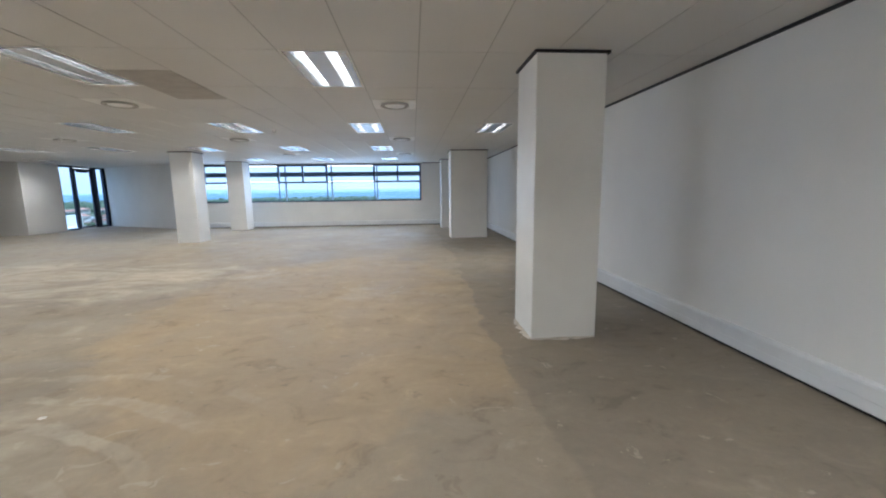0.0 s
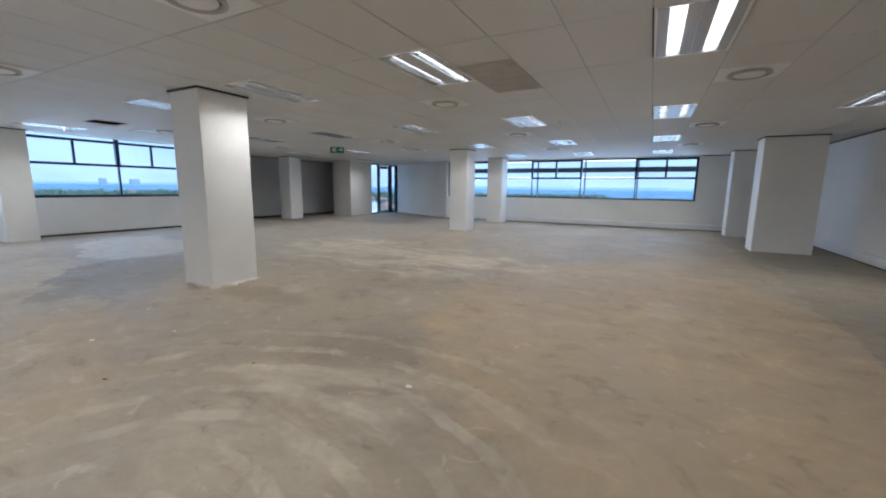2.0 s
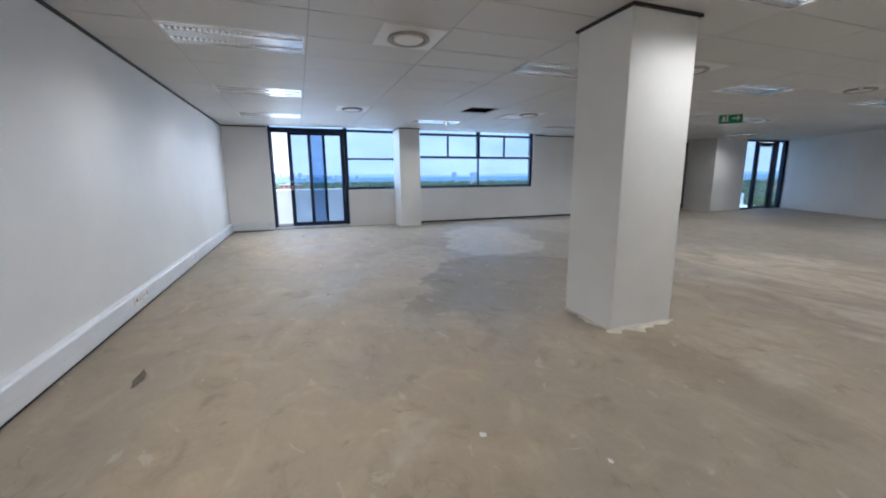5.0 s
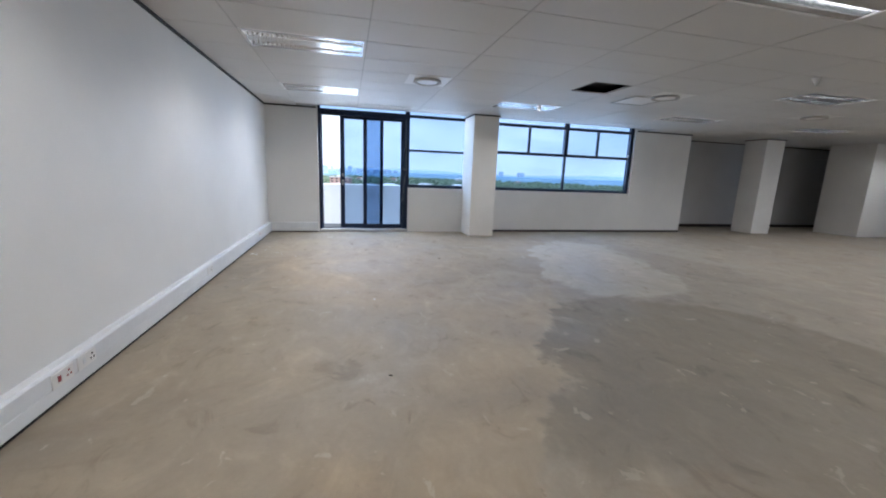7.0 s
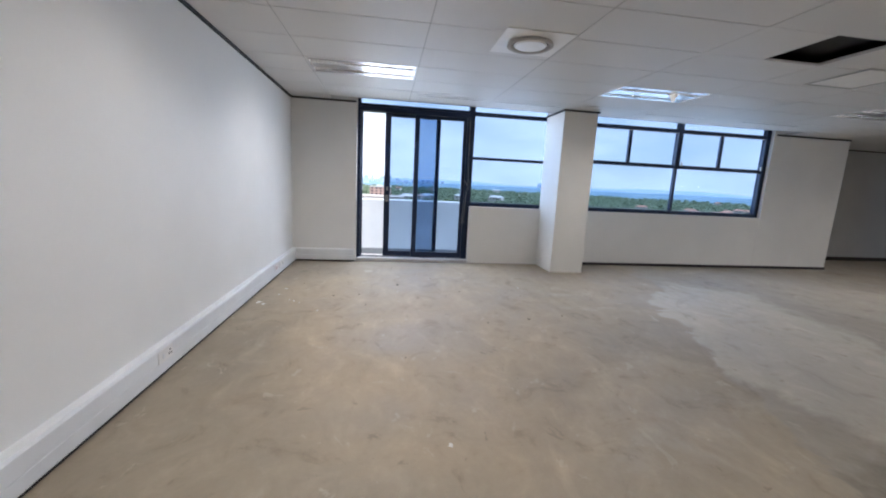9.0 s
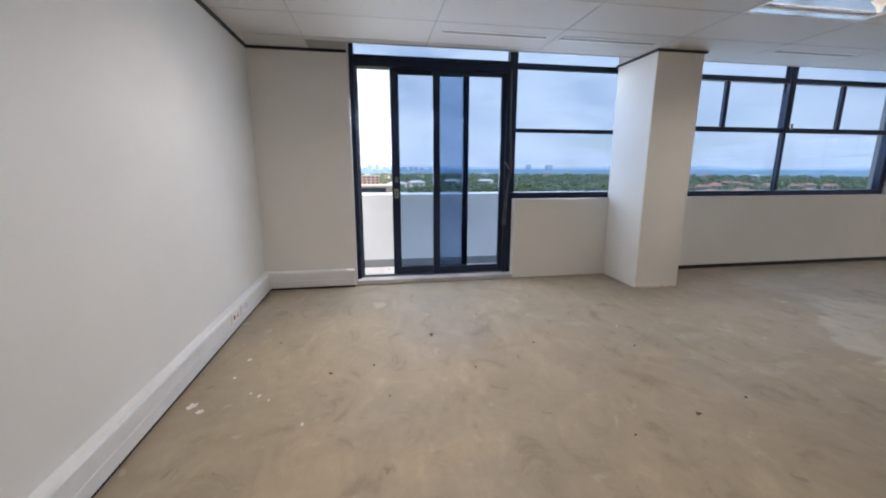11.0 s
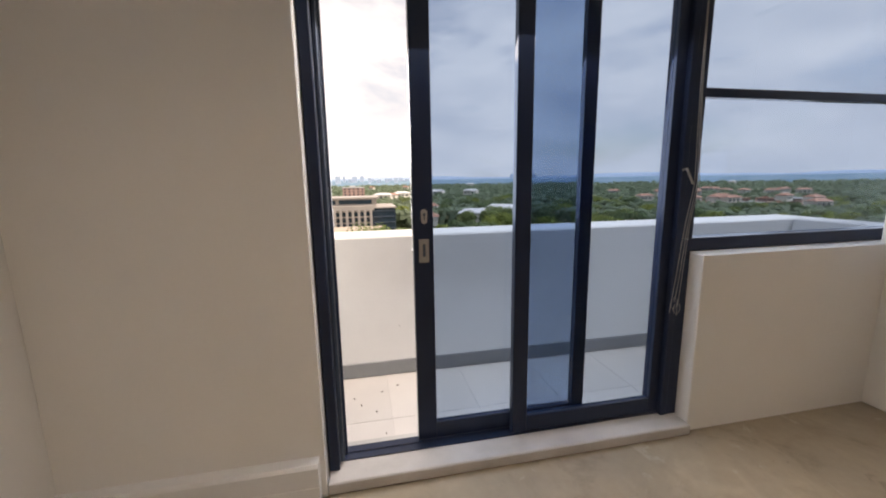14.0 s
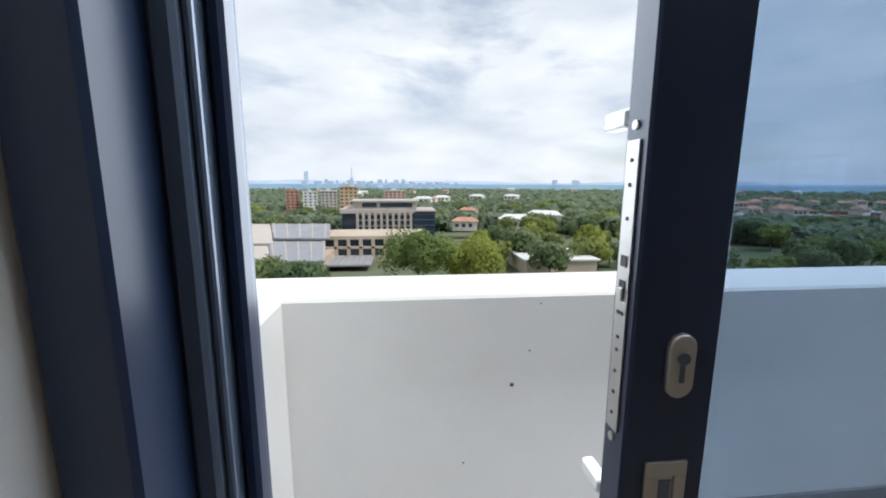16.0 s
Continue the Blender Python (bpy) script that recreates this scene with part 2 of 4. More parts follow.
def glass_material(name, tint, gloss=0.9):
    m = bpy.data.materials.new(name)
    m.use_nodes = True
    n, l = m.node_tree.nodes, m.node_tree.links
    out = n["Material Output"]
    n.remove(n["Principled BSDF"])
    clear = n.new("ShaderNodeBsdfTransparent")
    clear.inputs[0].default_value = (*[c ** 0.5 for c in tint], 1)
    shine = n.new("ShaderNodeBsdfGlossy")
    shine.inputs["Roughness"].default_value = 0.02
    shine.inputs[0].default_value = (gloss, gloss, gloss, 1)
    edge_on = n.new("ShaderNodeLayerWeight")
    edge_on.inputs["Blend"].default_value = 0.5
    steep = n.new("ShaderNodeMath")
    steep.operation = "POWER"
    steep.inputs[1].default_value = 4.0
    l.new(edge_on.outputs["Facing"], steep.inputs[0])
    f = n.new("ShaderNodeMath")
    f.operation = "MULTIPLY_ADD"
    f.inputs[1].default_value, f.inputs[2].default_value = 0.6, 0.014
    l.new(steep.outputs[0], f.inputs[0])
    both = n.new("ShaderNodeMixShader")
    l.new(f.outputs[0], both.inputs[0])
    l.new(clear.outputs[0], both.inputs[1])
    l.new(shine.outputs[0], both.inputs[2])
    l.new(both.outputs[0], out.inputs[0])
    return m


def glow(name, colour, strength):
    m, n, l, b = surface(name, 0.4)
    b.inputs["Base Color"].default_value = (0.9, 0.9, 0.9, 1)
    b.inputs["Emission Color"].default_value = (*colour, 1)
    b.inputs["Emission Strength"].default_value = strength
    return m


def leafy(name, dark, light):
    m, n, l, b = surface(name, 0.7, 0.0, 0.25)
    at = place(n, l)
    info = n.new("ShaderNodeObjectInfo")
    c = ramp(n, l, noise_tex(n, l, at, 0.35, 6.0, 0.7), [(0.32, dark), (0.68, light)])
    tone = ramp(n, l, info.outputs["Random"], [(0.0, (0.72, 0.82, 0.8)), (0.5, (1.0, 1.0, 1.0)), (1.0, (1.3, 1.2, 0.85))])
    c = mix(n, l, 1.0, c, tone, "MULTIPLY")
    l.new(c, b.inputs["Base Color"])
    thin = n.new("ShaderNodeBsdfTranslucent")
    l.new(c, thin.inputs[0])
    both = n.new("ShaderNodeMixShader")
    both.inputs[0].default_value = 0.5
    l.new(b.outputs[0], both.inputs[1])
    l.new(thin.outputs[0], both.inputs[2])
    l.new(both.outputs[0], n["Material Output"].inputs[0])
    return m


# two-tone land colour; for far things the distance haze is painted in and glows
def hazed(name, near, far, scale, haze_glow=0.0):
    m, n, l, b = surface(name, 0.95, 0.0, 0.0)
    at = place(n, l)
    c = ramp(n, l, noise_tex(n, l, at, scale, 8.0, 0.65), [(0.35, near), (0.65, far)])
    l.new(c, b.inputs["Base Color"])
    if haze_glow:
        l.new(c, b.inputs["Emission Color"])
        b.inputs["Emission Strength"].default_value = haze_glow
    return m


M_FLOOR = floor_material()
M_TILE = tile_material()
M_WALL = painted("wall_paint", (0.76, 0.75, 0.725), 0.6, 0.045, 0.5, 60.0, 0.10)
M_COLUMN = painted("column_paint", (0.78, 0.77, 0.74), 0.55, 0.04, 0.9, 70.0, 0.10)
# wall paint greyed down: shade of the unlit recess put into the colour
M_RECESS_SHADE = painted("recess_shade_paint", (0.52, 0.53, 0.54), 0.6, 0.05, 0.5, 60.0, 0.10)
M_TRUNK = painted("trunking_plastic", (0.74, 0.75, 0.76), 0.4, 0.05, 1.4, 30.0, 0.03)
M_GAP = painted("black_shadow_trim", (0.012, 0.011, 0.011), 0.6, 0.1, 2.0, 60.0, 0.1)
M_GRID = painted("grid_bar", (0.42, 0.415, 0.40), 0.5, 0.03, 1.0, 60.0, 0.02)
M_VOID = painted("ceiling_void", (0.03, 0.03, 0.032), 0.9, 0.1, 2.0, 30.0, 0.1)
M_FRAME = painted("dark_blue_aluminium", (0.014, 0.024, 0.054), 0.3, 0.08, 2.0, 200.0, 0.03, 0.0, 0.3)
M_FRAME_EDGE = painted("blue_grey_aluminium", (0.07, 0.095, 0.14), 0.35, 0.06, 2.0, 200.0, 0.03, 0.3)
M_STEEL = painted("brushed_steel", (0.42, 0.41, 0.395), 0.45, 0.06, 8.0, 400.0, 0.05, 0.85)
M_SILL = painted("threshold_stone", (0.50, 0.48, 0.46), 0.6, 0.10, 3.0, 90.0, 0.2)
M_PARAPET = painted("parapet_paint", (0.80, 0.80, 0.79), 0.65, 0.05, 0.8, 45.0, 0.25)
M_SKIRT = painted("balcony_skirting", (0.24, 0.25, 0.26), 0.6, 0.08, 2.0, 60.0, 0.1)
M_BALCONY = painted("balcony_tile", (0.60, 0.565, 0.53), 0.5, 0.05, 1.0, 80.0, 0.1)
M_GLASS = glass_material("tinted_glass", (0.36, 0.47, 0.625))
M_LOUVRE = painted("mirror_louvre", (0.72, 0.72, 0.72), 0.2, 0.02, 1.0, 100.0, 0.0, 1.0)
M_PANEL = painted("satin_panel", (0.56, 0.56, 0.56), 0.26, 0.02, 1.0, 100.0, 0.0, 0.75)
M_TUBE = glow("lit_tube", (1.0, 0.95, 0.86), 6.5)
M_WHITE = painted("white_plastic", (0.78, 0.77, 0.75), 0.4, 0.03, 4.0, 200.0, 0.02)
M_RED = painted("red_plastic", (0.28, 0.03, 0.035), 0.4, 0.05, 4.0, 200.0, 0.02)
M_GREEN = painted("green_sign", (0.005, 0.20, 0.09), 0.4, 0.05, 2.0, 60.0, 0.0)
M_GRILLE = painted("return_air_mesh", (0.47, 0.45, 0.425), 0.7, 0.06, 6.0, 300.0, 0.3)
M_BARK = painted("bark", (0.12, 0.09, 0.065), 0.9, 0.2, 3.0, 30.0, 0.4)
M_DEBRIS = painted("dry_leaf", (0.11, 0.085, 0.06), 0.85, 0.2, 30.0, 300.0, 0.4)
M_CORD = painted("pale_cord", (0.27, 0.26, 0.25), 0.7, 0.1, 30.0, 300.0, 0.1)


# ---- mesh makers ----
def put(name, bm, material, smooth=False, parent=None):
    me = bpy.data.meshes.new(name)
    bmesh.ops.recalc_face_normals(bm, faces=bm.faces)
    bm.to_mesh(me)
    bm.free()
    for k in (material if isinstance(material, (list, tuple)) else [material]):
        me.materials.append(k)
    for p in me.polygons:
        p.use_smooth = smooth
    ob = new(name, me)
    if parent:
        ob.parent = parent
    return ob


def add_box(bm, x0, x1, y0, y1, z0, z1, edge=0.0, index=0):
    got = bmesh.ops.create_cube(bm, size=1.0)["verts"]
    for v in got:
        v.co = Vector(((x0 + x1) / 2 + v.co.x * (x1 - x0), (y0 + y1) / 2 + v.co.y * (y1 - y0), (z0 + z1) / 2 + v.co.z * (z1 - z0)))
    faces = {f for v in got for f in v.link_faces}
    for f in faces:
        f.material_index = index
    if edge:
        rim = list({e for v in got for e in v.link_edges})
        bmesh.ops.bevel(bm, geom=rim, offset=edge, segments=1, affect="EDGES", profile=0.5)
    return got


def boxes(name, rows, material, edge=0.0, parent=None):
    bm = bmesh.new()
    for r in rows:
        add_box(bm, *r[:6], edge=edge)
    return put(name, bm, material, False, parent)


def add_rod(bm, a, b, r, sides=10, r2=None):
    a, b = Vector(a), Vector(b)
    way = b - a
    m = Matrix.Translation((a + b) / 2) @ way.to_track_quat("Z", "Y").to_matrix().to_4x4()
    return bmesh.ops.create_cone(bm, cap_ends=True, segments=sides, radius1=r, radius2=r if r2 is None else r2, depth=way.length, matrix=m)["verts"]


def empty(name, at=(0, 0, 0), **tags):
    e = new(name)
    e.location = at
    return tagged(e, **tags)


def prism(name, outline, z0, z1, material, parent=None):
    bm = bmesh.new()
    low = [bm.verts.new((x, y, z0)) for x, y in outline]
    high = [bm.verts.new((x, y, z1)) for x, y in outline]
    bm.faces.new(low)
    bm.faces.new(high)
    for i in range(len(low)):
        j = (i + 1) % len(low)
        bm.faces.new((low[i], low[j], high[j], high[i]))
    return put(name, bm, material, False, parent)


# ---- floor and walls ----
tagged(boxes("floor", [(-14.60, 4.1, -1.3, 9.69, -0.3, 0.0), (-15.75, 4.1, 9.69, 16.9, -0.3, 0.0), (-13.65, 4.1, 16.9, 19.9, -0.3, 0.0)], M_FLOOR), "bare beige and grey screed floor with patches", "floor", kind="structure")
S = "structure"
tagged(boxes("wall_south", [(-14.6, 4.1, SY - 0.25, SY, 0, 3.1)], M_WALL), "long plain white painted wall", "wall", kind=S)
tagged(boxes("wall_east", [(EX, EX + 0.25, SY, 17.3, 0, 3.1)], M_WALL), "long plain white painted wall", "wall", kind=S)
NX0, NX1, SILL = -8.87, 1.27, 1.06
tagged(boxes("wall_north", [(NX1, EX, NY, NY + 0.3, 0, 3.1), (NX0 - 0.1, NX1, NY, NY + 0.3, 0, SILL), (NX0 - 0.1, NX1, NY, NY + 0.3, 2.66, 3.1)], M_WALL),
       "white wall below and beside the long window", "wall", kind=S)
tagged(prism("wall_northwest", [(NX0 - 0.1, NY), (NX0 - 0.1, NY + 0.3), (-13.5, 19.75), (-13.5, 19.4)], 0, 3.1, M_WALL), "plain white angled wall", "wall", kind=S)
tagged(boxes("wall_west", [(-14.60, WX, SY, -0.005, 0, 3.1), (-14.60, -14.335, 2.0, 3.9, 0, 1.04), (-14.60, -14.39, 3.9, 8.05, 0, 1.04), (-14.60, -14.39, 8.05, 9.84, 0, 3.1),
                           (-14.60, -14.39, -0.005, 8.05, 2.96, 3.1)], M_WALL, 0.004), "white wall holding the sliding door and windows", "wall", kind=S)
# the grey of these walls stands for missing light
tagged(boxes("wall_recess", [(-15.75, -14.60, 9.69, 9.84, 0, 3.1), (-15.75, -15.6, 9.84, 16.9, 0, 3.1), (-15.75, -14.55, 16.9, 17.1, 0, 3.1)], M_RECESS_SHADE),
       "walls of an unlit recess, greyed for its shade", "wall", kind=S)
tagged(boxes("wall_pier", [(-14.55, -13.4, 15.25, 16.9, 0, 3.1)], M_WALL, 0.006), "white pier beside the far door", "wall", kind=S)
tagged(boxes("wall_far_door", [(-13.65, -13.4, 16.9, 19.75, 2.69, 3.1)], M_WALL), "white wall strip above the far door", "wall", kind=S)

# ---- ceiling: tiles and bars in one mesh ----
HOLES = set()
def cell(x, y):
    return (math.floor((x - TX0) / TX + 1e-6), math.floor((y - TY0) / TY + 1e-6))
for x, y in LAMPS:
    HOLES.add(cell(x, y))
OPENING = cell(-10.4, 4.2)
HOLES.add(OPENING)

def room(x, y):
    if y < SY or x > EX:
        return False
    if y > NY and (x > NX0 or y > NY + (NX0 - 0.1 - x) * 0.53):
        return False
    if x < -14.0 and y < 8.05:
        return y < 0.0 and x > WX
    if x < WX and y < 9.84:
        return False
    if x < -15.6 or (x < -13.5 and y > 16.9):
        return False
    return y < 19.6

bm = bmesh.new()
for i in range(-27, 8):
    for j in range(-1, 17):
        if (i, j) in HOLES:
            continue
        x0, x1, y0, y1 = TX0 + i * TX, TX0 + (i + 1) * TX, TY0 + j * TY, TY0 + (j + 1) * TY
        x0, x1, y0, y1 = max(x0, -15.6), min(x1, EX), max(y0, SY), min(y1, 19.6)
        if x1 - x0 < 0.03 or y1 - y0 < 0.03:
            continue
        if x0 <= -14.0 <= x1 and 0.0 < y1 and y0 <= 8.05:
            x0 = -14.0
        if not room((x0 + x1) / 2, (y0 + y1) / 2) and not (y1 > NY and room((x0 + x1) / 2, y0 + 0.02)):
            continue
        g = 0.006
        sag = 0.0004 * math.sin(i * 5.1 + j * 3.7)
        vs = [bm.verts.new(p) for p in ((x0 + g, y0 + g, H + sag), (x1 - g, y0 + g, H + sag), (x1 - g, y1 - g, H), (x0 + g, y1 - g, H))]
        up = [bm.verts.new((v.co.x, v.co.y, H + 0.02)) for v in vs]
        bm.faces.new(vs)
        for a in range(4):
            b2 = (a + 1) % 4
            bm.faces.new((vs[a], vs[b2], up[b2], up[a]))
        # bars behind the joints
        for q in ((x0 - 0.012, x0 + 0.012, y0, y1), (x0, x1, y0 - 0.012, y0 + 0.012)):
            add_box(bm, q[0], q[1], q[2], q[3], H + 0.004, H + 0.024, index=1)
add_box(bm, -14.03, -14.0, 0.0, 8.05, H - 0.004, H + 0.03, index=1)
tagged(put("ceiling", bm, [M_TILE, M_GRID]), "white mineral tile suspended ceiling with thin joints", "ceiling", kind=S)
# slab over the room
tagged(boxes("ceiling_slab", [(-14.62, 4.3, -1.5, 9.69, 3.1, 3.35), (-15.76, 4.3, 9.69, 17.2, 3.1, 3.35), (-13.66, 4.3, 17.2, 20.0, 3.1, 3.35)], M_VOID), "dark slab above the hung ceiling", "ceiling", kind=S)
tagged(boxes("ceiling_pocket", [(-14.40, -14.0, 0.0, 8.05, 2.965, 3.0), (-14.0, -13.97, 0.0, 8.05, H + 0.03, 3.0)], M_WALL), "white pocket between ceiling and window", "ceiling", kind=S)

# black shadow gap along the walls
tagged(boxes("trim", [(WX, EX, SY, SY + 0.022, H - 0.028, H - 0.002), (EX - 0.022, EX, SY + 0.022, NY, H - 0.028, H - 0.002),
                      (WX, WX + 0.022, SY + 0.022, -0.02, H - 0.028, H - 0.002), (-14.39, -14.368, 8.1, 9.84, H - 0.028, H - 0.002),
                      (-15.6, -15.578, 9.84, 16.9, H - 0.028, H - 0.002), (NX1 + 0.05, EX - 0.022, NY - 0.022, NY, H - 0.028, H - 0.002),
                      (-15.578, -14.55, 16.878, 16.9, H - 0.028, H - 0.002)], M_GAP),
       "thin black shadow gap where walls meet ceiling", "trim", kind=S)


# ---- columns ----
def column(x0, x1, y0, y1, label, west=True):
    top = empty("column", ((x0 + x1) / 2, (y0 + y1) / 2, 0), label=label, category="column", group="columns of the open floor")
    w, d = (x1 - x0) / 2, (y1 - y0) / 2
    bm = bmesh.new()
    add_box(bm, -w, w, -d, d, 0, 2.998, edge=0.006)
    put("shaft", bm, M_COLUMN, False, top)
    k = 0.022
    bm = bmesh.new()
    for r in ((-w - k, w + k, -d - k, -d), (-w - k, w + k, d, d + k), (-w - k, -w, -d, d), (w, w + k, -d, d)):
        add_box(bm, *r, H - 0.026, H - 0.002)
    tagged(put("collar", bm, M_GAP, False, top), "black shadow trim under the ceiling")
    return top


PLAIN = "square white painted column on the bare floor"
column(-6.14, -5.50, 3.20, 3.91, PLAIN)
column(2.03, 2.68, 3.21, 3.83, PLAIN)
column(-6.21, -5.57, 11.92, 12.55, PLAIN)
column(2.07, 3.20, 11.74, 12.40, "broad white painted column near the wall")
column(2.02, 3.15, 15.25, 15.90, "broad white painted column near the wall")
column(-6.36, -5.72, 15.75, 16.40, PLAIN)
column(-14.72, -14.08, 12.12, 12.78, PLAIN)
column(-14.385, -13.66, 3.33, 3.91, "square white column standing against the window wall")


# ---- plastic trunking along the foot of the walls ----
def trunking(name, a, b, inward):
    """Runs from a to b; inward: unit vector into the room."""
    a, b, inward = Vector((*a, 0)), Vector((*b, 0)), Vector((*inward, 0))
    bm = bmesh.new()
    profile = [(0.0, 0.025), (0.052, 0.025), (0.056, 0.032), (0.056, 0.098), (0.0535, 0.1), (0.0535, 0.104), (0.056, 0.106),
               (0.056, 0.185), (0.048, 0.20), (0.0, 0.20)]
    rings = []
    for p in (a, b):
        rings.append([bm.verts.new(p + inward * d * 1.15 + Vector((0, 0, z * 1.1))) for d, z in profile])
    for i in range(len(profile)):
        j = (i + 1) % len(profile)
        bm.faces.new((rings[0][i], rings[0][j], rings[1][j], rings[1][i]))
    for r in rings:
        bm.faces.new(r)
    top = tagged(put(name, bm, M_TRUNK), "white plastic cable trunking along the wall foot", "trunking", kind=S)
    bm = bmesh.new()
    low = [a, b, b + inward * 0.05, a + inward * 0.05]
    vs = [bm.verts.new(p + Vector((0, 0, 0.004))) for p in low] + [bm.verts.new(p + Vector((0, 0, 0.025))) for p in low]
    bm.faces.new(vs[:4])
    bm.faces.new(vs[4:])
    for i in range(4):
        j = (i + 1) % 4
        bm.faces.new((vs[i], vs[j], vs[4 + j], vs[4 + i]))
    tagged(put("gap", bm, M_GAP, False, top), "dark gap under the trunking")
    return top


trunking("baseboard_south", (WX, SY), (EX, SY), (0, 1))
trunking("baseboard_east", (EX, SY + 0.06), (EX, NY), (-1, 0))
trunking("baseboard_north", (NX0, NY), (EX - 0.06, NY), (0, -1))
trunking("baseboard_west", (WX, SY + 0.06), (WX, -0.03), (1, 0))
tagged(boxes("baseboard_window", [(-14.39, -14.375, 3.92, 9.84, 0.0, 0.05), (-15.6, -15.585, 9.84, 16.9, 0.0, 0.09),
                                  (-15.58, -14.55, 16.885, 16.9, 0.0, 0.09)], M_GAP), "dark line at the foot of the window wall", "skirting", kind=S)


# ---- windows ----
def frame_bars(name, plane, bars, material, parent, axis="x", depth=0.05, edge=0.004):
    """Bars (a0, a1, z0, z1) in the plane x = plane or y = plane."""
    bm = bmesh.new()
    for a0, a1, z0, z1, *more in bars:
        d = more[0] if more else depth
        if axis == "x":
            add_box(bm, plane - d / 2, plane + d / 2, a0, a1, z0, z1, edge)
        else:
            add_box(bm, a0, a1, plane - d / 2, plane + d / 2, z0, z1, edge)
    return put(name, bm, material, False, parent)


def pane(plane, a0, a1, z0, z1, parent, axis="x", material=None):
    r = (plane - 0.003, plane + 0.003, a0, a1, z0, z1) if axis == "x" else (a0, a1, plane - 0.003, plane + 0.003, z0, z1)
    sheet = boxes("pane", [r], material or M_GLASS, 0.0, parent)
    sheet.visible_shadow = False
    return sheet


WP = -14.50
w1 = empty("window_1", (0, 0, 0), label="tall window in dark blue aluminium beside the sliding door", category="window", kind=S)
frame_bars("frame", WP, [(2.0, 3.9, 1.04, 1.115, 0.09), (2.03, 3.9, 1.875, 1.925), (2.03, 3.9, 2.635, 2.70, 0.07), (2.0, 3.9, 2.92, 2.96),
                         (1.93, 2.03, 1.115, 2.92, 0.10)], M_FRAME, w1)
for z0, z1 in ((1.115, 1.875), (1.925, 2.635), (2.70, 2.92)):
    pane(WP, 2.03, 3.9, z0, z1, w1)
w2 = empty("window_2", (0, 0, 0), label="wide window in dark blue aluminium with four top lights", category="window", kind=S)
frame_bars("frame", WP, [(3.9, 8.05, 1.04, 1.115, 0.09), (3.95, 7.97, 1.93, 2.0, 0.07), (3.95, 7.97, 2.60, 2.67, 0.07), (3.9, 8.05, 2.92, 2.96),
                         (3.88, 3.96, 1.115, 2.92, 0.09), (7.96, 8.05, 1.115, 2.92, 0.10), (6.03, 6.13, 1.93, 2.92, 0.10), (6.06, 6.11, 1.115, 1.93, 0.07),
                         (5.03, 5.09, 2.0, 2.6), (6.98, 7.04, 2.0, 2.6)], M_FRAME, w2)
for y0, y1, z0, z1 in ((3.96, 6.06, 1.115, 1.93), (6.11, 7.96, 1.115, 1.93), (3.96, 5.03, 2.0, 2.6), (5.09, 6.03, 2.0, 2.6),
                       (6.13, 6.98, 2.0, 2.6), (7.04, 7.96, 2.0, 2.6), (3.96, 6.03, 2.67, 2.92), (6.13, 7.96, 2.67, 2.92)):
    pane(WP, y0, y1, z0, z1, w2)
h = frame_bars("handle", WP + 0.05, [(7.93, 7.945, 1.98, 2.06, 0.03), (6.16, 6.175, 1.98, 2.06, 0.03)], M_STEEL, w2)

w3 = empty("window_3", (0, 0, 0), label="long ribbon window in dark frames with opening lights", category="window", kind=S)
NP = NY + 0.12
EDGES = [NX1 - 2.028 * i for i in range(6)]
bars = [(NX0, NX1, SILL, SILL + 0.06, 0.10), (NX0, NX1, 2.61, 2.66, 0.09), (NX0, NX1, 1.87, 1.90), (NX1 - 0.07, NX1, SILL, 2.66, 0.12), (NX0, NX0 + 0.45, SILL, 2.66, 0.20)]
for i, e in enumerate(EDGES[1:-1]):
    bars.append((e - 0.02, e + 0.02, SILL + 0.06, 1.87, 0.05))
    bars.append((e - 0.04, e + 0.04, 1.90, 2.61, 0.08))
for i in (0, 2, 4):
    a, b = EDGES[i + 1], EDGES[i]
    bars += [(a + 0.04, b - 0.04, 1.86, 1.93, 0.07), (a + 0.04, b - 0.04, 2.57, 2.61, 0.07), ((a + b) / 2 - 0.035, (a + b) / 2 + 0.035, 1.93, 2.57, 0.07)]
frame_bars("frame", NP, bars, M_FRAME, w3, "y")
for i in range(5):
    a, b = EDGES[i + 1], EDGES[i]
    pane(NP, a + 0.02, b - 0.02, SILL + 0.06, 1.87, w3, "y")
    pane(NP, a + 0.02, b - 0.02, 1.93, 2.57, w3, "y")
# sunshade outside the ribbon window
shade_rail = empty("sunshade", (0, 0, 0), label="pale metal sunshade rail on posts outside the window", category="sunshade")
boxes("blade", [(NX0, NX1, NY + 0.75, NY + 0.95, 2.16, 2.36)], M_SKIRT, 0.01, shade_rail)
for e in EDGES:
    boxes("post", [(e + 0.02, e + 0.08, NY + 0.85, NY + 0.91, -0.3, 2.9)], M_PARAPET, 0.004, shade_rail)
boxes("ledge", [(NX0, NX1, NY + 0.3, NY + 1.2, -0.5, -0.3)], M_PARAPET, 0.0, shade_rail)

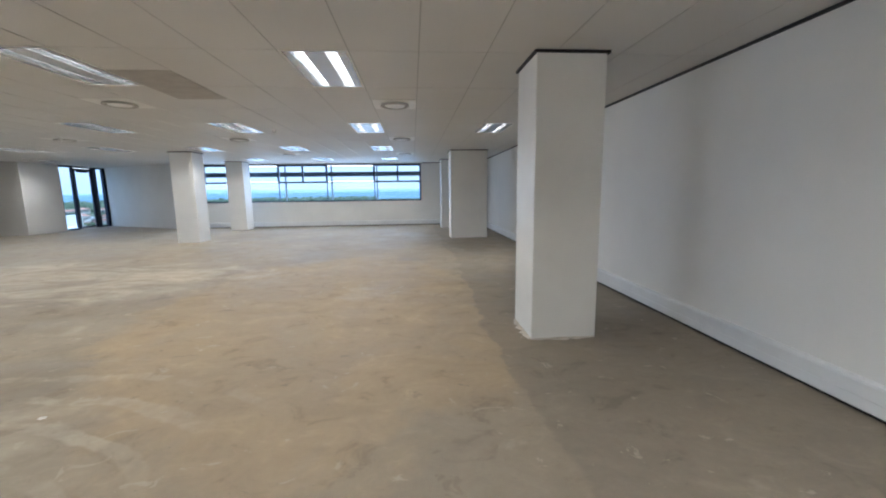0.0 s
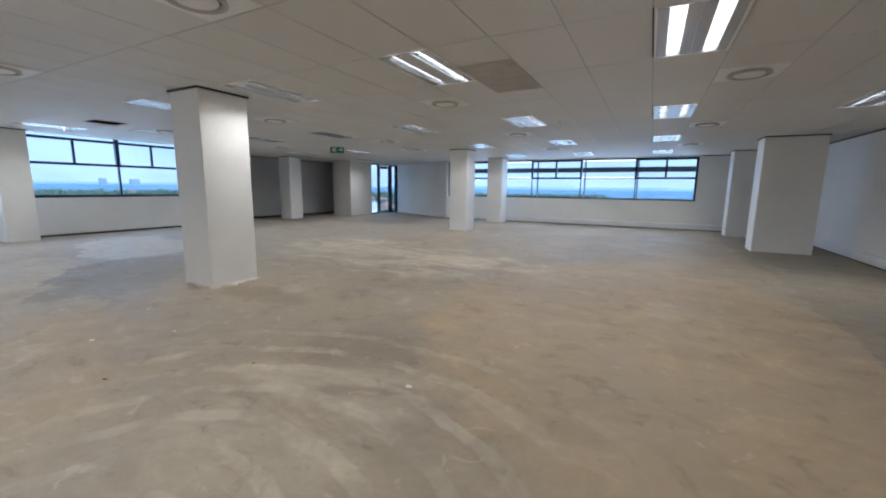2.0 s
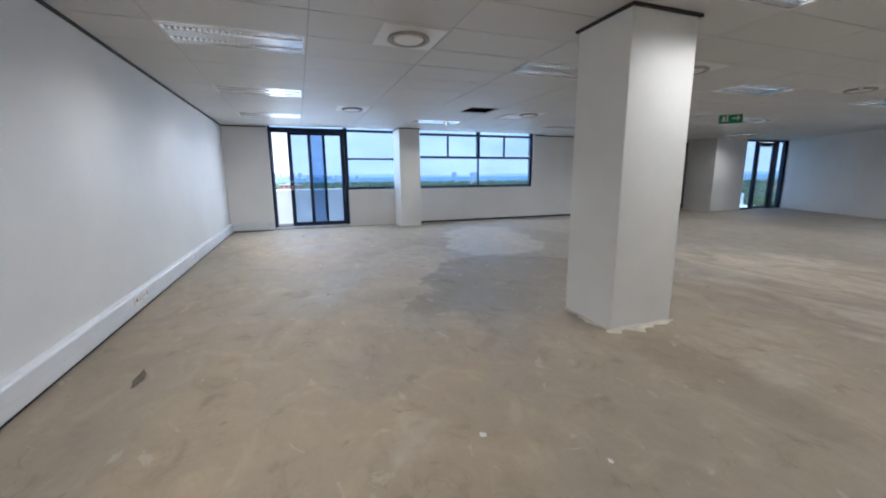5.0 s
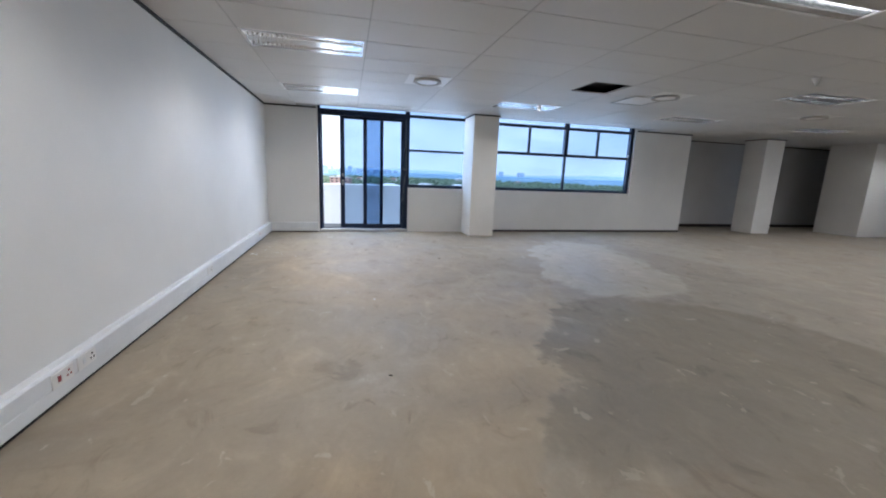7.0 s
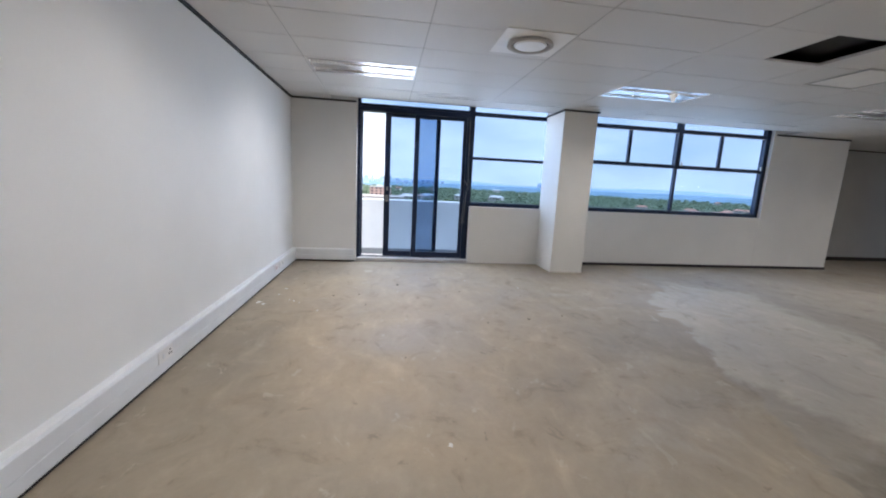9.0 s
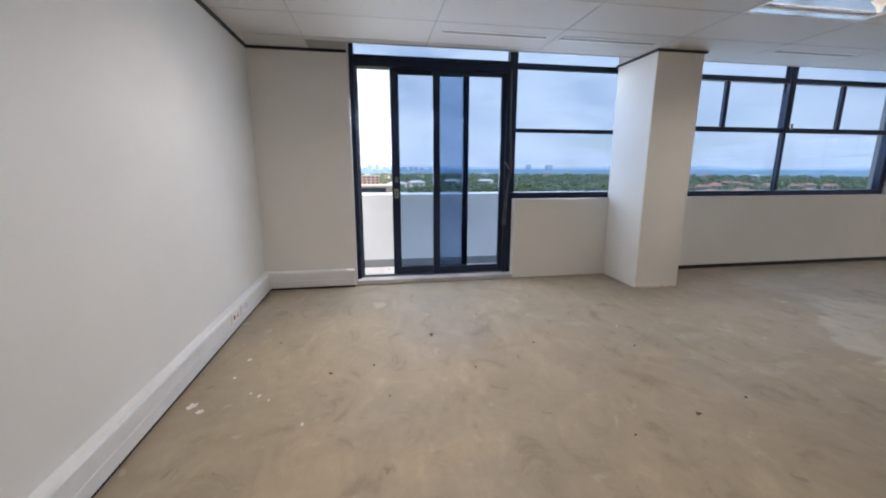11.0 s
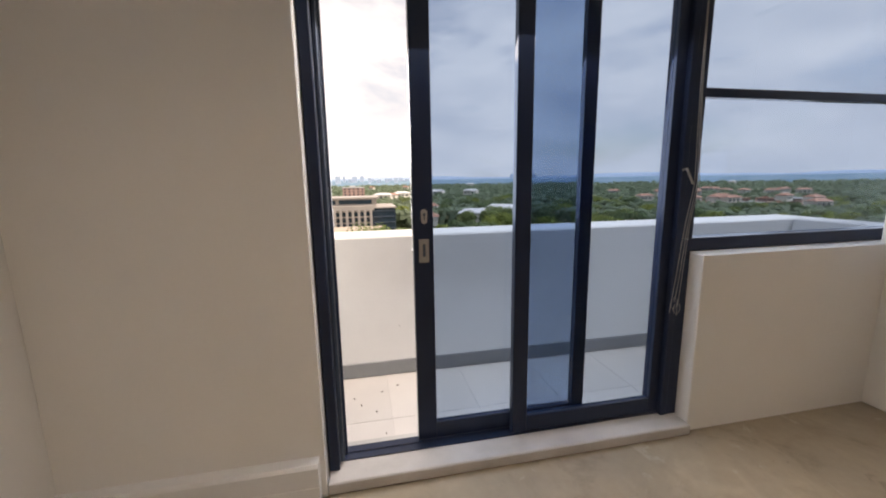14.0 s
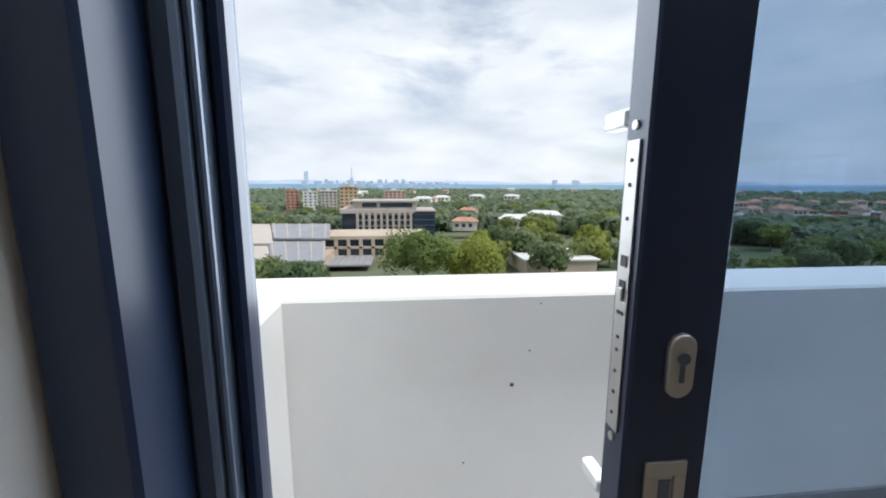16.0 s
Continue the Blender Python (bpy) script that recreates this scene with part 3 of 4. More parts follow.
# far glazed door
d2 = empty("door_2", (0, 0, 0), label="far glazed door with side lights in dark frames", category="door", kind=S)
DP = -13.5
frame_bars("frame", DP, [(16.9, 16.98, 0, 2.69, 0.1), (17.58, 17.68, 0, 2.69, 0.1), (18.62, 18.86, 0, 2.69, 0.1), (19.26, 19.4, 0, 2.69, 0.14), (16.98, 19.3, 2.62, 2.69, 0.1),
                         (16.98, 17.6, 0, 0.07), (18.86, 19.3, 0, 0.07)], M_FRAME, d2)
frame_bars("leaf", DP + 0.01, [(17.68, 17.76, 0.02, 2.6), (18.54, 18.62, 0.02, 2.6), (17.76, 18.54, 2.5, 2.6), (17.76, 18.54, 0.02, 0.12), (17.9, 18.4, 2.44, 2.5, 0.1)], M_FRAME, d2)
for y0, y1, z0, z1 in ((16.98, 17.58, 0.07, 2.62), (17.76, 18.54, 0.12, 2.5), (18.86, 19.26, 0.07, 2.62)):
    pane(DP, y0, y1, z0, z1, d2)
tagged(boxes("balcony_far", [(-15.6, -13.65, 17.2, 20.5, -0.3, -0.05), (-15.9, -15.6, 17.2, 20.5, -0.3, 0.5)], M_PARAPET), "white balcony beyond the far door", "balcony", kind=S)

# ---- sliding door ----
d1 = empty("door_1", (0, 0, 0), label="dark blue aluminium sliding door standing partly open", category="door", kind=S)
frame_bars("frame", WP, [(0.0, 0.05, 0.06, 2.92, 0.23), (0.07, 0.085, 0.06, 2.68, 0.025), (0.035, 1.93, 2.575, 2.70, 0.16), (0.035, 1.93, 2.655, 2.67, 0.19),
                         (0.035, 1.93, 0.06, 0.066, 0.11), (0.035, 1.93, 0.066, 0.072, 0.014), (0.0, 2.03, 2.92, 2.96), (1.89, 1.93, 0.06, 2.6, 0.16), (1.93, 2.0, 0.06, 1.115, 0.15)], M_FRAME, d1)
# channel of the jamb; its paler blue-grey paints in the reflected sky
tagged(frame_bars("channel", WP, [(0.05, 0.07, 0.066, 2.575, 0.11)], M_FRAME_EDGE, d1), "aluminium channel with sky reflection painted in")
frame_bars("seal", WP + 0.040, [(0.071, 0.076, 0.1, 2.57, 0.012)], M_FRAME_EDGE, d1)
pane(WP, 0.035, 1.93, 2.70, 2.92, d1)


def slide_panel(plane, y0, y1, s0, s1):
    p = empty("leaf", (0, 0, 0))
    p.parent = d1
    frame_bars("stile", plane, [(y0, y0 + s0, 0.074, 2.575, 0.042), (y1 - s1, y1, 0.074, 2.575, 0.042), (y0 + s0, y1 - s1, 2.52, 2.575, 0.04), (y0 + s0, y1 - s1, 0.074, 0.165, 0.04)], M_FRAME, p, edge=0.003)
    pane(plane, y0 + s0, y1 - s1, 0.165, 2.52, p)
    return p


outer = slide_panel(-14.525, 0.46, 1.43, 0.10, 0.075)
inner = slide_panel(-14.470, 0.97, 1.92, 0.085, 0.09)
# lock plate on the leading edge, cylinder plate and recessed pull on the face
F = -14.504
bm = bmesh.new()
add_box(bm, -14.538, -14.516, 0.4575, 0.46, 1.20, 1.52, 0.0005)
lockplate = put("lock_plate", bm, M_STEEL, False, outer)
bm = bmesh.new()
for z, hh in ((1.395, 0.012), (1.365, 0.018), (1.338, 0.004)):
    add_box(bm, -14.532, -14.521, 0.4565, 0.4576, z - hh / 2, z + hh / 2)
for z in (1.50, 1.475, 1.44, 1.31, 1.295, 1.27, 1.245, 1.22):
    add_rod(bm, (-14.527, 0.4576, z), (-14.527, 0.4565, z), 0.0022, 8)
tagged(put("lock_slot", bm, M_GAP, False, outer), "dark bolt slots and screw holes")
bm = bmesh.new()
for z in (1.535, 1.19):
    add_rod(bm, (-14.527, 0.46, z), (-14.527, 0.4575, z), 0.005, 12)
add_box(bm, -14.530, -14.522, 0.454, 0.459, 1.352, 1.366, 0.001)
put("screw", bm, M_STEEL, False, outer)


def stadium(bm, x, y, z, w, hgt, thick):
    ring = []
    for i in range(24):
        a = 2 * math.pi * i / 24
        ring.append((y + math.cos(a) * w / 2, z + math.sin(a) * w / 2 + (hgt - w) / 2 * (1 if math.sin(a) >= 0 else -1)))
    a = [bm.verts.new((x, p, q)) for p, q in ring]
    b = [bm.verts.new((x + thick * 0.7, p, q)) for p, q in ring]
    c = [bm.verts.new((x + thick, y + (p - y) * 0.88, z + (q - z) * 0.95)) for p, q in ring]
    for u, v in ((a, b), (b, c)):
        for i in range(24):
            j = (i + 1) % 24
            bm.faces.new((u[i], u[j], v[j], v[i]))
    bm.faces.new(c)


bm = bmesh.new()
stadium(bm, F, 0.515, 1.285, 0.032, 0.072, 0.006)
put("cylinder_plate", bm, M_STEEL, False, outer)
bm = bmesh.new()
add_rod(bm, (F + 0.006, 0.515, 1.295), (F + 0.009, 0.515, 1.295), 0.0065, 14)
add_box(bm, F + 0.006, F + 0.0075, 0.5125, 0.5175, 1.268, 1.290)
tagged(put("keyhole", bm, M_FRAME_EDGE, False, outer), "worn key cylinder")
bm = bmesh.new()
y0, y1, z0, z1 = 0.486, 0.536, 1.055, 1.172
for r in ((y0, y1, z1 - 0.018, z1), (y0, y1, z0, z0 + 0.018), (y0, y0 + 0.016, z0 + 0.018, z1 - 0.018), (y1 - 0.014, y1, z0 + 0.018, z1 - 0.018)):
    add_box(bm, F, F + 0.004, *r, 0.0008)
add_box(bm, F - 0.002, F + 0.001, y0 + 0.016, y1 - 0.014, z0 + 0.018, z1 - 0.018)
put("recessed_pull", bm, M_STEEL, False, outer)
boxes("pull_grip", [(F + 0.001, F + 0.0025, 0.505, 0.519, z0 + 0.03, z1 - 0.024)], M_FRAME_EDGE, 0.0005, outer)
bm = bmesh.new()
for z in (1.545, 1.105):
    add_box(bm, -14.592, -14.546, 0.4585, 0.475, z - 0.010, z + 0.010, 0.003)
tagged(put("outer_pull", bm, M_WHITE, False, outer), "pale outer pull handle ends")
# threshold
tagged(boxes("sill", [(-14.60, -14.302, -0.003, 1.997, 0.0, 0.06)], M_SILL, 0.006), "pale stone threshold under the sliding door", "threshold", kind=S)

# blind cord beside the door post
cord = bpy.data.curves.new("blind_cord", "CURVE")
cord.dimensions, cord.bevel_depth, cord.bevel_resolution = "3D", 0.0018, 1
for off, bottom in ((0.0, 0.72), (0.016, 0.78), (0.028, 0.70)):
    sp = cord.splines.new("POLY")
    pts = [(-14.40, 1.935, 2.6), (-14.39, 1.93 + off * 0.5, 1.9), (-14.38, 1.94 + off, 1.42), (-14.375, 1.90 + off, 1.2), (-14.375, 1.87 + off * 1.4, 0.9), (-14.375, 1.85 + off * 1.6, bottom)]
    sp.points.add(len(pts) - 1)
    for p, co in zip(sp.points, pts):
        p.co = (*co, 1)
for k in range(2):
    sp = cord.splines.new("POLY")
    sp.points.add(12)
    for i, p in enumerate(sp.points):
        a = 2 * math.pi * i / 12
        p.co = (-14.375, 1.875 + 0.022 * math.cos(a) + 0.02 * k, 0.77 + 0.03 * math.sin(a) - 0.03 * k, 1)
cord.materials.append(M_CORD)
tagged(new("blind_cord", cord), "pale looped blind cord hanging at the door post", "cord")
bm = bmesh.new()
add_rod(bm, (-14.38, 1.93, 1.42), (-14.375, 1.88, 1.50), 0.006, 8)
add_rod(bm, (-14.375, 1.88, 1.50), (-14.372, 1.85, 1.49), 0.003, 6)
tagged(put("cord_knot", bm, M_CORD), "frayed knot of a blind cord", "cord")


# ---- lamps ----
def luminaire():
    top = empty("ceiling_lamp", (LAMPS[0][0], LAMPS[0][1], H), label="recessed twin tube lamp with mirror louvres", category="lamp", group="ceiling lamps")
    w, d = TX / 2 - 0.008, TY / 2 - 0.008
    bm = bmesh.new()
    for r in ((-w, w, -d, -d + 0.02), (-w, w, d - 0.02, d), (-w, -w + 0.02, -d + 0.02, d - 0.02), (w - 0.02, w, -d + 0.02, d - 0.02)):
        add_box(bm, *r, -0.003, 0.085)
    add_box(bm, -w, w, -d, d, 0.085, 0.095)
    put("housing", bm, M_WHITE, False, top)
    bm = bmesh.new()
    for s in (-0.046, 0.046):
        add_box(bm, s - 0.045, s + 0.045, -d + 0.02, d - 0.02, 0.0, 0.006)
    for s in (-1, 1):
        add_box(bm, min(s * 0.202, s * 0.282), max(s * 0.202, s * 0.282), -d + 0.02, d - 0.02, 0.0, 0.006)
    tagged(put("panel", bm, M_PANEL, False, top), "satin reflecting metal panel")
    bm = bmesh.new()
    for cx in (-0.145, 0.145):
        for s in (-1, 1):
            v = [bm.verts.new(p) for p in ((cx + s * 0.056, -d + 0.02, 0.003), (cx + s * 0.056, d - 0.02, 0.003), (cx + s * 0.033, d - 0.02, 0.08), (cx + s * 0.033, -d + 0.02, 0.08))]
            bm.faces.new(v)
        for k in range(25):
            y = -d + 0.045 + k * (2 * d - 0.09) / 24
            add_box(bm, cx - 0.055, cx + 0.055, y - 0.0015, y + 0.0015, 0.001, 0.034)
    tagged(put("louvre", bm, M_LOUVRE, False, top), "mirror finish louvre blades")
    for cx in (-0.145, 0.145):
        bm = bmesh.new()
        add_rod(bm, (cx, -d + 0.04, 0.058), (cx, d - 0.04, 0.058), 0.014, 12)
        tagged(put("tube", bm, M_TUBE, True, top), "lit white fluorescent tube")
    return top


first = luminaire()
for x, y in LAMPS[1:]:
    copy_thing(first, pose(x, y, H))
for x, y in LAMPS:
    data = bpy.data.lights.new("lamp_light", "AREA")
    data.shape, data.size, data.size_y, data.energy, data.color = "RECTANGLE", 0.36, 1.0, LAMP_W, LAMP_COLOUR
    data.spread = radians(142)
    lamp = new("lamp_light", data)
    lamp.location = (x, y, H - 0.006)


# ---- air diffusers, grilles, sensors ----
def diffuser(x, y):
    top = empty("air_diffuser", (x, y, H), label="round white air diffuser in a square ceiling plate", category="air diffuser", group="ceiling diffusers")
    bm = bmesh.new()
    add_box(bm, -0.30, 0.30, -0.30, 0.30, -0.007, -0.002, 0.002)
    put("plate", bm, M_WHITE, False, top)
    bm = bmesh.new()
    rings = [(0.195, -0.007), (0.205, -0.03), (0.19, -0.038), (0.165, -0.03), (0.16, -0.009)]
    loops = [[bm.verts.new((r * math.cos(2 * math.pi * i / 36), r * math.sin(2 * math.pi * i / 36), z)) for i in range(36)] for r, z in rings]
    for a, b in zip(loops, loops[1:]):
        for i in range(36):
            j = (i + 1) % 36
            bm.faces.new((a[i], a[j], b[j], b[i]))
    # the rim's thin shadow is put in as an even grey
    tagged(put("ring", bm, M_GRILLE, True, top), "white rim greyed for its shadow")
    bm = bmesh.new()
    bmesh.ops.create_circle(bm, cap_ends=True, segments=36, radius=0.16, matrix=Matrix.Translation((0, 0, -0.0085)))
    tagged(put("slot", bm, M_GAP, False, top), "dark air slot behind the disc")
    bm = bmesh.new()
    bmesh.ops.create_cone(bm, cap_ends=True, segments=36, radius1=0.135, radius2=0.146, depth=0.012, matrix=Matrix.Translation((0, 0, -0.026)))
    put("disc", bm, M_WHITE, False, top)
    return top


one = diffuser(0.67, 5.47)
for x, y in ((-3.05, 1.75), (-3.05, 5.47), (-6.82, 1.75), (-6.80, 5.47), (-11.0, 1.75), (-10.6, 5.47), (0.67, 9.19), (-3.05, 9.19), (-6.80, 9.19), (-11.0, 9.19), (-3.05, 12.9), (0.67, 12.9)):
    copy_thing(one, pose(x, y, H))

ox, oy = TX0 + OPENING[0] * TX, TY0 + OPENING[1] * TY
bm = bmesh.new()
add_box(bm, ox, ox + TX, oy, oy + 0.60, H, H + 0.014)
for q in ((ox, ox + TX, oy + 0.60, oy + 0.62), ):
    add_box(bm, *q, H - 0.001, H + 0.02)
tagged(put("ceiling_infill", bm, M_TILE), "white half tile beside the ceiling opening", "ceiling", kind=S)
tagged(boxes("ceiling_void", [(ox - 0.02, ox + TX + 0.02, oy + 0.62, oy + TY, H + 0.10, H + 0.12)], M_VOID), "dark hole of a missing ceiling tile", "ceiling", kind=S)
hatch = empty("ceiling_hatch", (-11.03, 5.33, H), label="plain square access hatch in the tiled ceiling", category="hatch")
boxes("panel", [(-0.285, 0.285, -0.285, 0.285, -0.006, -0.002)], M_WHITE, 0.001, hatch)
boxes("rim", [(-0.31, 0.31, -0.31, -0.29, -0.012, -0.002), (-0.31, 0.31, 0.29, 0.31, -0.012, -0.002), (-0.31, -0.29, -0.29, 0.29, -0.012, -0.002), (0.29, 0.31, -0.29, 0.29, -0.012, -0.002)], M_GRID, 0.0, hatch)
bm = bmesh.new()
add_box(bm, -2.115, -1.505, 3.93, 5.17, H - 0.010, H - 0.004, 0.001)
for k in range(30):
    add_box(bm, -2.09, -1.53, 3.96 + k * 0.0405, 3.972 + k * 0.0405, H - 0.013, H - 0.0095)
tagged(put("return_grille", bm, M_GRILLE), "brown-grey return air grille in the ceiling", "grille")


def sensor(x, y):
    bm = bmesh.new()
    bmesh.ops.create_cone(bm, cap_ends=True, segments=20, radius1=0.03, radius2=0.055, depth=0.035, matrix=Matrix.Translation((0, 0, -0.02)))
    bmesh.ops.create_cone(bm, cap_ends=True, segments=20, radius1=0.012, radius2=0.03, depth=0.05, matrix=Matrix.Translation((0, 0, -0.06)))
    ob = put("smoke_detector", bm, M_WHITE, False)
    ob.location = (x, y, H)
    return tagged(ob, "small white smoke detector under the ceiling", "smoke detector", "ceiling detectors")


for x, y in ((-1.8, 7.8), (-12.25, 4.15), (-6.66, 8.9), (-9.0, 6.2)):
    sensor(x, y)

# slot diffusers along the ceiling edge
def slot_diffuser(y):
    top = empty("slot_diffuser", (-13.52, y, H), label="slim white slot air diffuser by the window", category="air diffuser", group="slot diffusers")
    boxes("flange", [(-0.06, -0.03, -0.52, 0.52, -0.006, -0.002), (0.03, 0.06, -0.52, 0.52, -0.006, -0.002), (-0.004, 0.004, -0.52, 0.52, -0.006, -0.002)], M_WHITE, 0.0, top)
    tagged(boxes("slot", [(-0.03, 0.03, -0.52, 0.52, -0.003, -0.0015)], M_GAP, 0.0, top), "dark air slot")
    return top


for y in (1.45, 2.65, 5.2, 7.0):
    slot_diffuser(y)

# exit sign
sign = empty("exit_sign", (-9.33, 9.94, 2.62), label="green exit sign with arrow hung below the ceiling", category="sign")
sign.rotation_euler = (0, 0, radians(40))
boxes("panel", [(-0.22, 0.22, -0.012, 0.012, -0.11, 0.11)], M_GREEN, 0.004, sign)
bm = bmesh.new()
add_box(bm, -0.17, -0.02, -0.0155, -0.0125, -0.06, -0.045)
add_box(bm, -0.15, -0.10, -0.0155, -0.0125, -0.045, 0.05)
add_box(bm, -0.075, -0.045, -0.0155, -0.0125, -0.045, 0.07)
add_box(bm, 0.03, 0.18, -0.0155, -0.0125, -0.015, 0.015)
for s in (-1, 1):
    add_box(bm, 0.12, 0.15, -0.0155, -0.0125, min(s * 0.015, s * 0.05), max(s * 0.015, s * 0.05))
tagged(put("pictogram", bm, M_WHITE, False, sign), "white figureless exit pictogram and arrow")
boxes("bracket", [(-0.15, -0.14, -0.004, 0.004, 0.08, 0.12)], M_WHITE, 0.0, sign)
boxes("bracket", [(0.14, 0.15, -0.004, 0.004, 0.08, 0.12)], M_WHITE, 0.0, sign)


# ---- sockets in the trunking ----
def outlet(x, red):
    top = empty("wall_socket", (x, SY + 0.0645, 0.152), label="white twin wall socket set in the trunking", category="socket", group="trunking sockets")
    boxes("cover", [(-0.09, 0.09, 0.0, 0.006, -0.045, 0.045)], M_WHITE, 0.002, top)
    boxes("pin_holes", [(dx - 0.006, dx + 0.006, 0.006, 0.0075, dz - 0.006, dz + 0.006) for dx, dz in ((-0.05, 0.015), (-0.065, -0.012), (-0.035, -0.012))], M_RED if red else M_GAP, 0.0, top)
    tagged(boxes("switch", [(0.02, 0.045, 0.006, 0.010, -0.018, 0.018)], M_RED if red else M_TRUNK, 0.001, top), "red rocker switch" if red else "white rocker switch")
    return top


for x, red in ((-7.64, True), (-7.86, False), (-13.02, True), (-13.26, False), (-10.2, False), (-4.0, True)):
    outlet(x, red)
top = outlet(0, False)
top.matrix_basis = pose(EX - 0.0645, 5.6, 0.152, 0, 0, 90)

# ---- debris on the floor ----
def scrap(x, y, size, turn, seed):
    rnd = random.Random(seed)
    bm = bmesh.new()
    ring = [bm.verts.new((math.cos(a) * size * (0.5 + 0.5 * rnd.random()), math.sin(a) * size * 0.6 * (0.5 + 0.5 * rnd.random()), 0.002 + min(0.4 * size, 0.012) * rnd.random())) for a in [k * 0.7 for k in range(9)]]
    low = [bm.verts.new((v.co.x * 0.8, v.co.y * 0.8, 0.0)) for v in ring]
    bm.faces.new(ring)
    bm.faces.new(low)
    for i in range(9):
        j = (i + 1) % 9
        bm.faces.new((ring[i], ring[j], low[j], low[i]))
    ob = put("dry_leaf", bm, M_DEBRIS)
    ob.matrix_basis = pose(x, y, 0.0, 0, 0, turn)
    return tagged(ob, "small brown dry leaf scrap on the floor", "debris", "scraps on the floor")


for k, (x, y, size) in enumerate(((-12.68, 0.69, 0.032), (-12.39, 1.51, 0.016), (-13.77, 0.62, 0.012), (-13.55, 1.94, 0.012), (-12.73, -0.56, 0.014), (-12.15, -0.10, 0.017), (-12.22, 0.20, 0.012), (-12.07, 0.93, 0.015), (-11.41, 2.52, 0.018), (-11.31, 2.09, 0.022), (-13.1, 1.2, 0.01),
                                  (-11.8, 0.3, 0.012), (-12.2, 2.3, 0.012), (-7.6, 0.9, 0.02), (-11.2, 1.6, 0.014), (-10.4, 0.7, 0.012), (-3.6, 1.2, 0.02), (-2.9, 1.9, 0.014))):
    scrap(x, y, size, k * 47, k)
scrap(-6.0, -0.49, 0.17, 0, 77).scale = (1.0, 0.42, 1.0)
for k, (x, y, size) in enumerate(((-15.2, 0.15, 0.012), (-15.35, 0.3, 0.010), (-15.42, 0.42, 0.012), (-15.1, 0.25, 0.010), (-15.3, 0.1, 0.009), (-14.85, 0.3, 0.01))):
    ob = scrap(x, y, size, k * 71, 50 + k)
    ob.location.z = -0.098

# ---- balcony ----
tagged(boxes("balcony", [(-16.0, -14.60, -0.6, 4.6, -0.45, -0.104)], M_SKIRT), "balcony slab outside the sliding door", "balcony", kind=S)
deck = tagged(boxes("pavement", [(-15.62, -14.60, -0.23, 4.3, -0.104, -0.1015)], M_BALCONY), "pale square tiles of the balcony floor", "balcony floor", kind=S)
bm = bmesh.new()
add_box(bm, -0.299, 0.299, -0.299, 0.299, -0.002, 0.002, 0.0008)
tile = put("tile", bm, M_BALCONY, False, deck)
tile.location = (-15.30, 0.05, -0.10)
for i in range(2):
    for j in range(8):
        if i or j:
            o = tile.copy()
            scene.collection.objects.link(o)
            o.location = (-15.30 + 0.6 * i, 0.05 + 0.6 * j, -0.10)
tagged(boxes("parapet", [(-16.0, -15.62, -0.6, 4.6, -0.10, 1.04), (-15.62, -14.60, -0.6, -0.23, -0.10, 1.04), (-15.62, -14.60, 4.3, 4.6, -0.10, 1.04)], M_PARAPET, 0.012),
       "thick white plastered balcony parapet", "parapet", kind=S)
tagged(boxes("skirting", [(-15.62, -15.605, -0.23, 4.3, -0.097, 0.02), (-15.605, -14.60, -0.23, -0.215, -0.097, 0.02)], M_SKIRT, 0.003), "grey skirting at the parapet foot", "skirting", kind=S)
bm = bmesh.new()
for y, z, r in ((0.67, 0.652, 0.009), (0.47, 0.306, 0.004), (0.74, 0.80, 0.004), (0.78, 1.0, 0.003)):
    add_rod(bm, (-15.6205, y, z), (-15.617, y, z), r, 7)
tagged(put("wall_mark", bm, M_DEBRIS), "small dark chips in the parapet plaster", "mark", kind=S)
# outer walls of this building
tagged(boxes("facade", [(-14.63, -14.605, -6.0, -0.6, -38, 3.35), (-14.63, -14.605, 4.6, 9.65, -38, 1.04)], M_PARAPET), "white outer face of the building", "facade", kind=S)

# ---- the view: ground, hills, town ----
G = -38.0
bm = bmesh.new()
N, R = 48, 4700.0
rings = []
for r in (25, 90, 200, 400, 900, 2000, R):
    rings.append([bm.verts.new((-14 + r * math.cos(2 * math.pi * i / N), r * math.sin(2 * math.pi * i / N), G - (2 if r < 100 else 0))) for i in range(N)])
bm.faces.new(rings[0])
for a, b in zip(rings, rings[1:]):
    for i in range(N):
        j = (i + 1) % N
        bm.faces.new((a[i], a[j], b[j], b[i]))
M_GROUND = hazed("suburb_ground", (0.08, 0.11, 0.06), (0.15, 0.16, 0.11), 0.02)
tagged(put("ground", bm, M_GROUND), "green suburban ground far below reaching the horizon", "ground", kind=S)

# distance haze put into the blue base colours and a faint emission
M_HILL = hazed("haze_painted_hill", (0.24, 0.31, 0.41), (0.30, 0.37, 0.46), 0.002, 0.45)
M_HILL2 = hazed("nearer_haze_painted_wood", (0.14, 0.22, 0.29), (0.19, 0.27, 0.33), 0.006, 0.25)


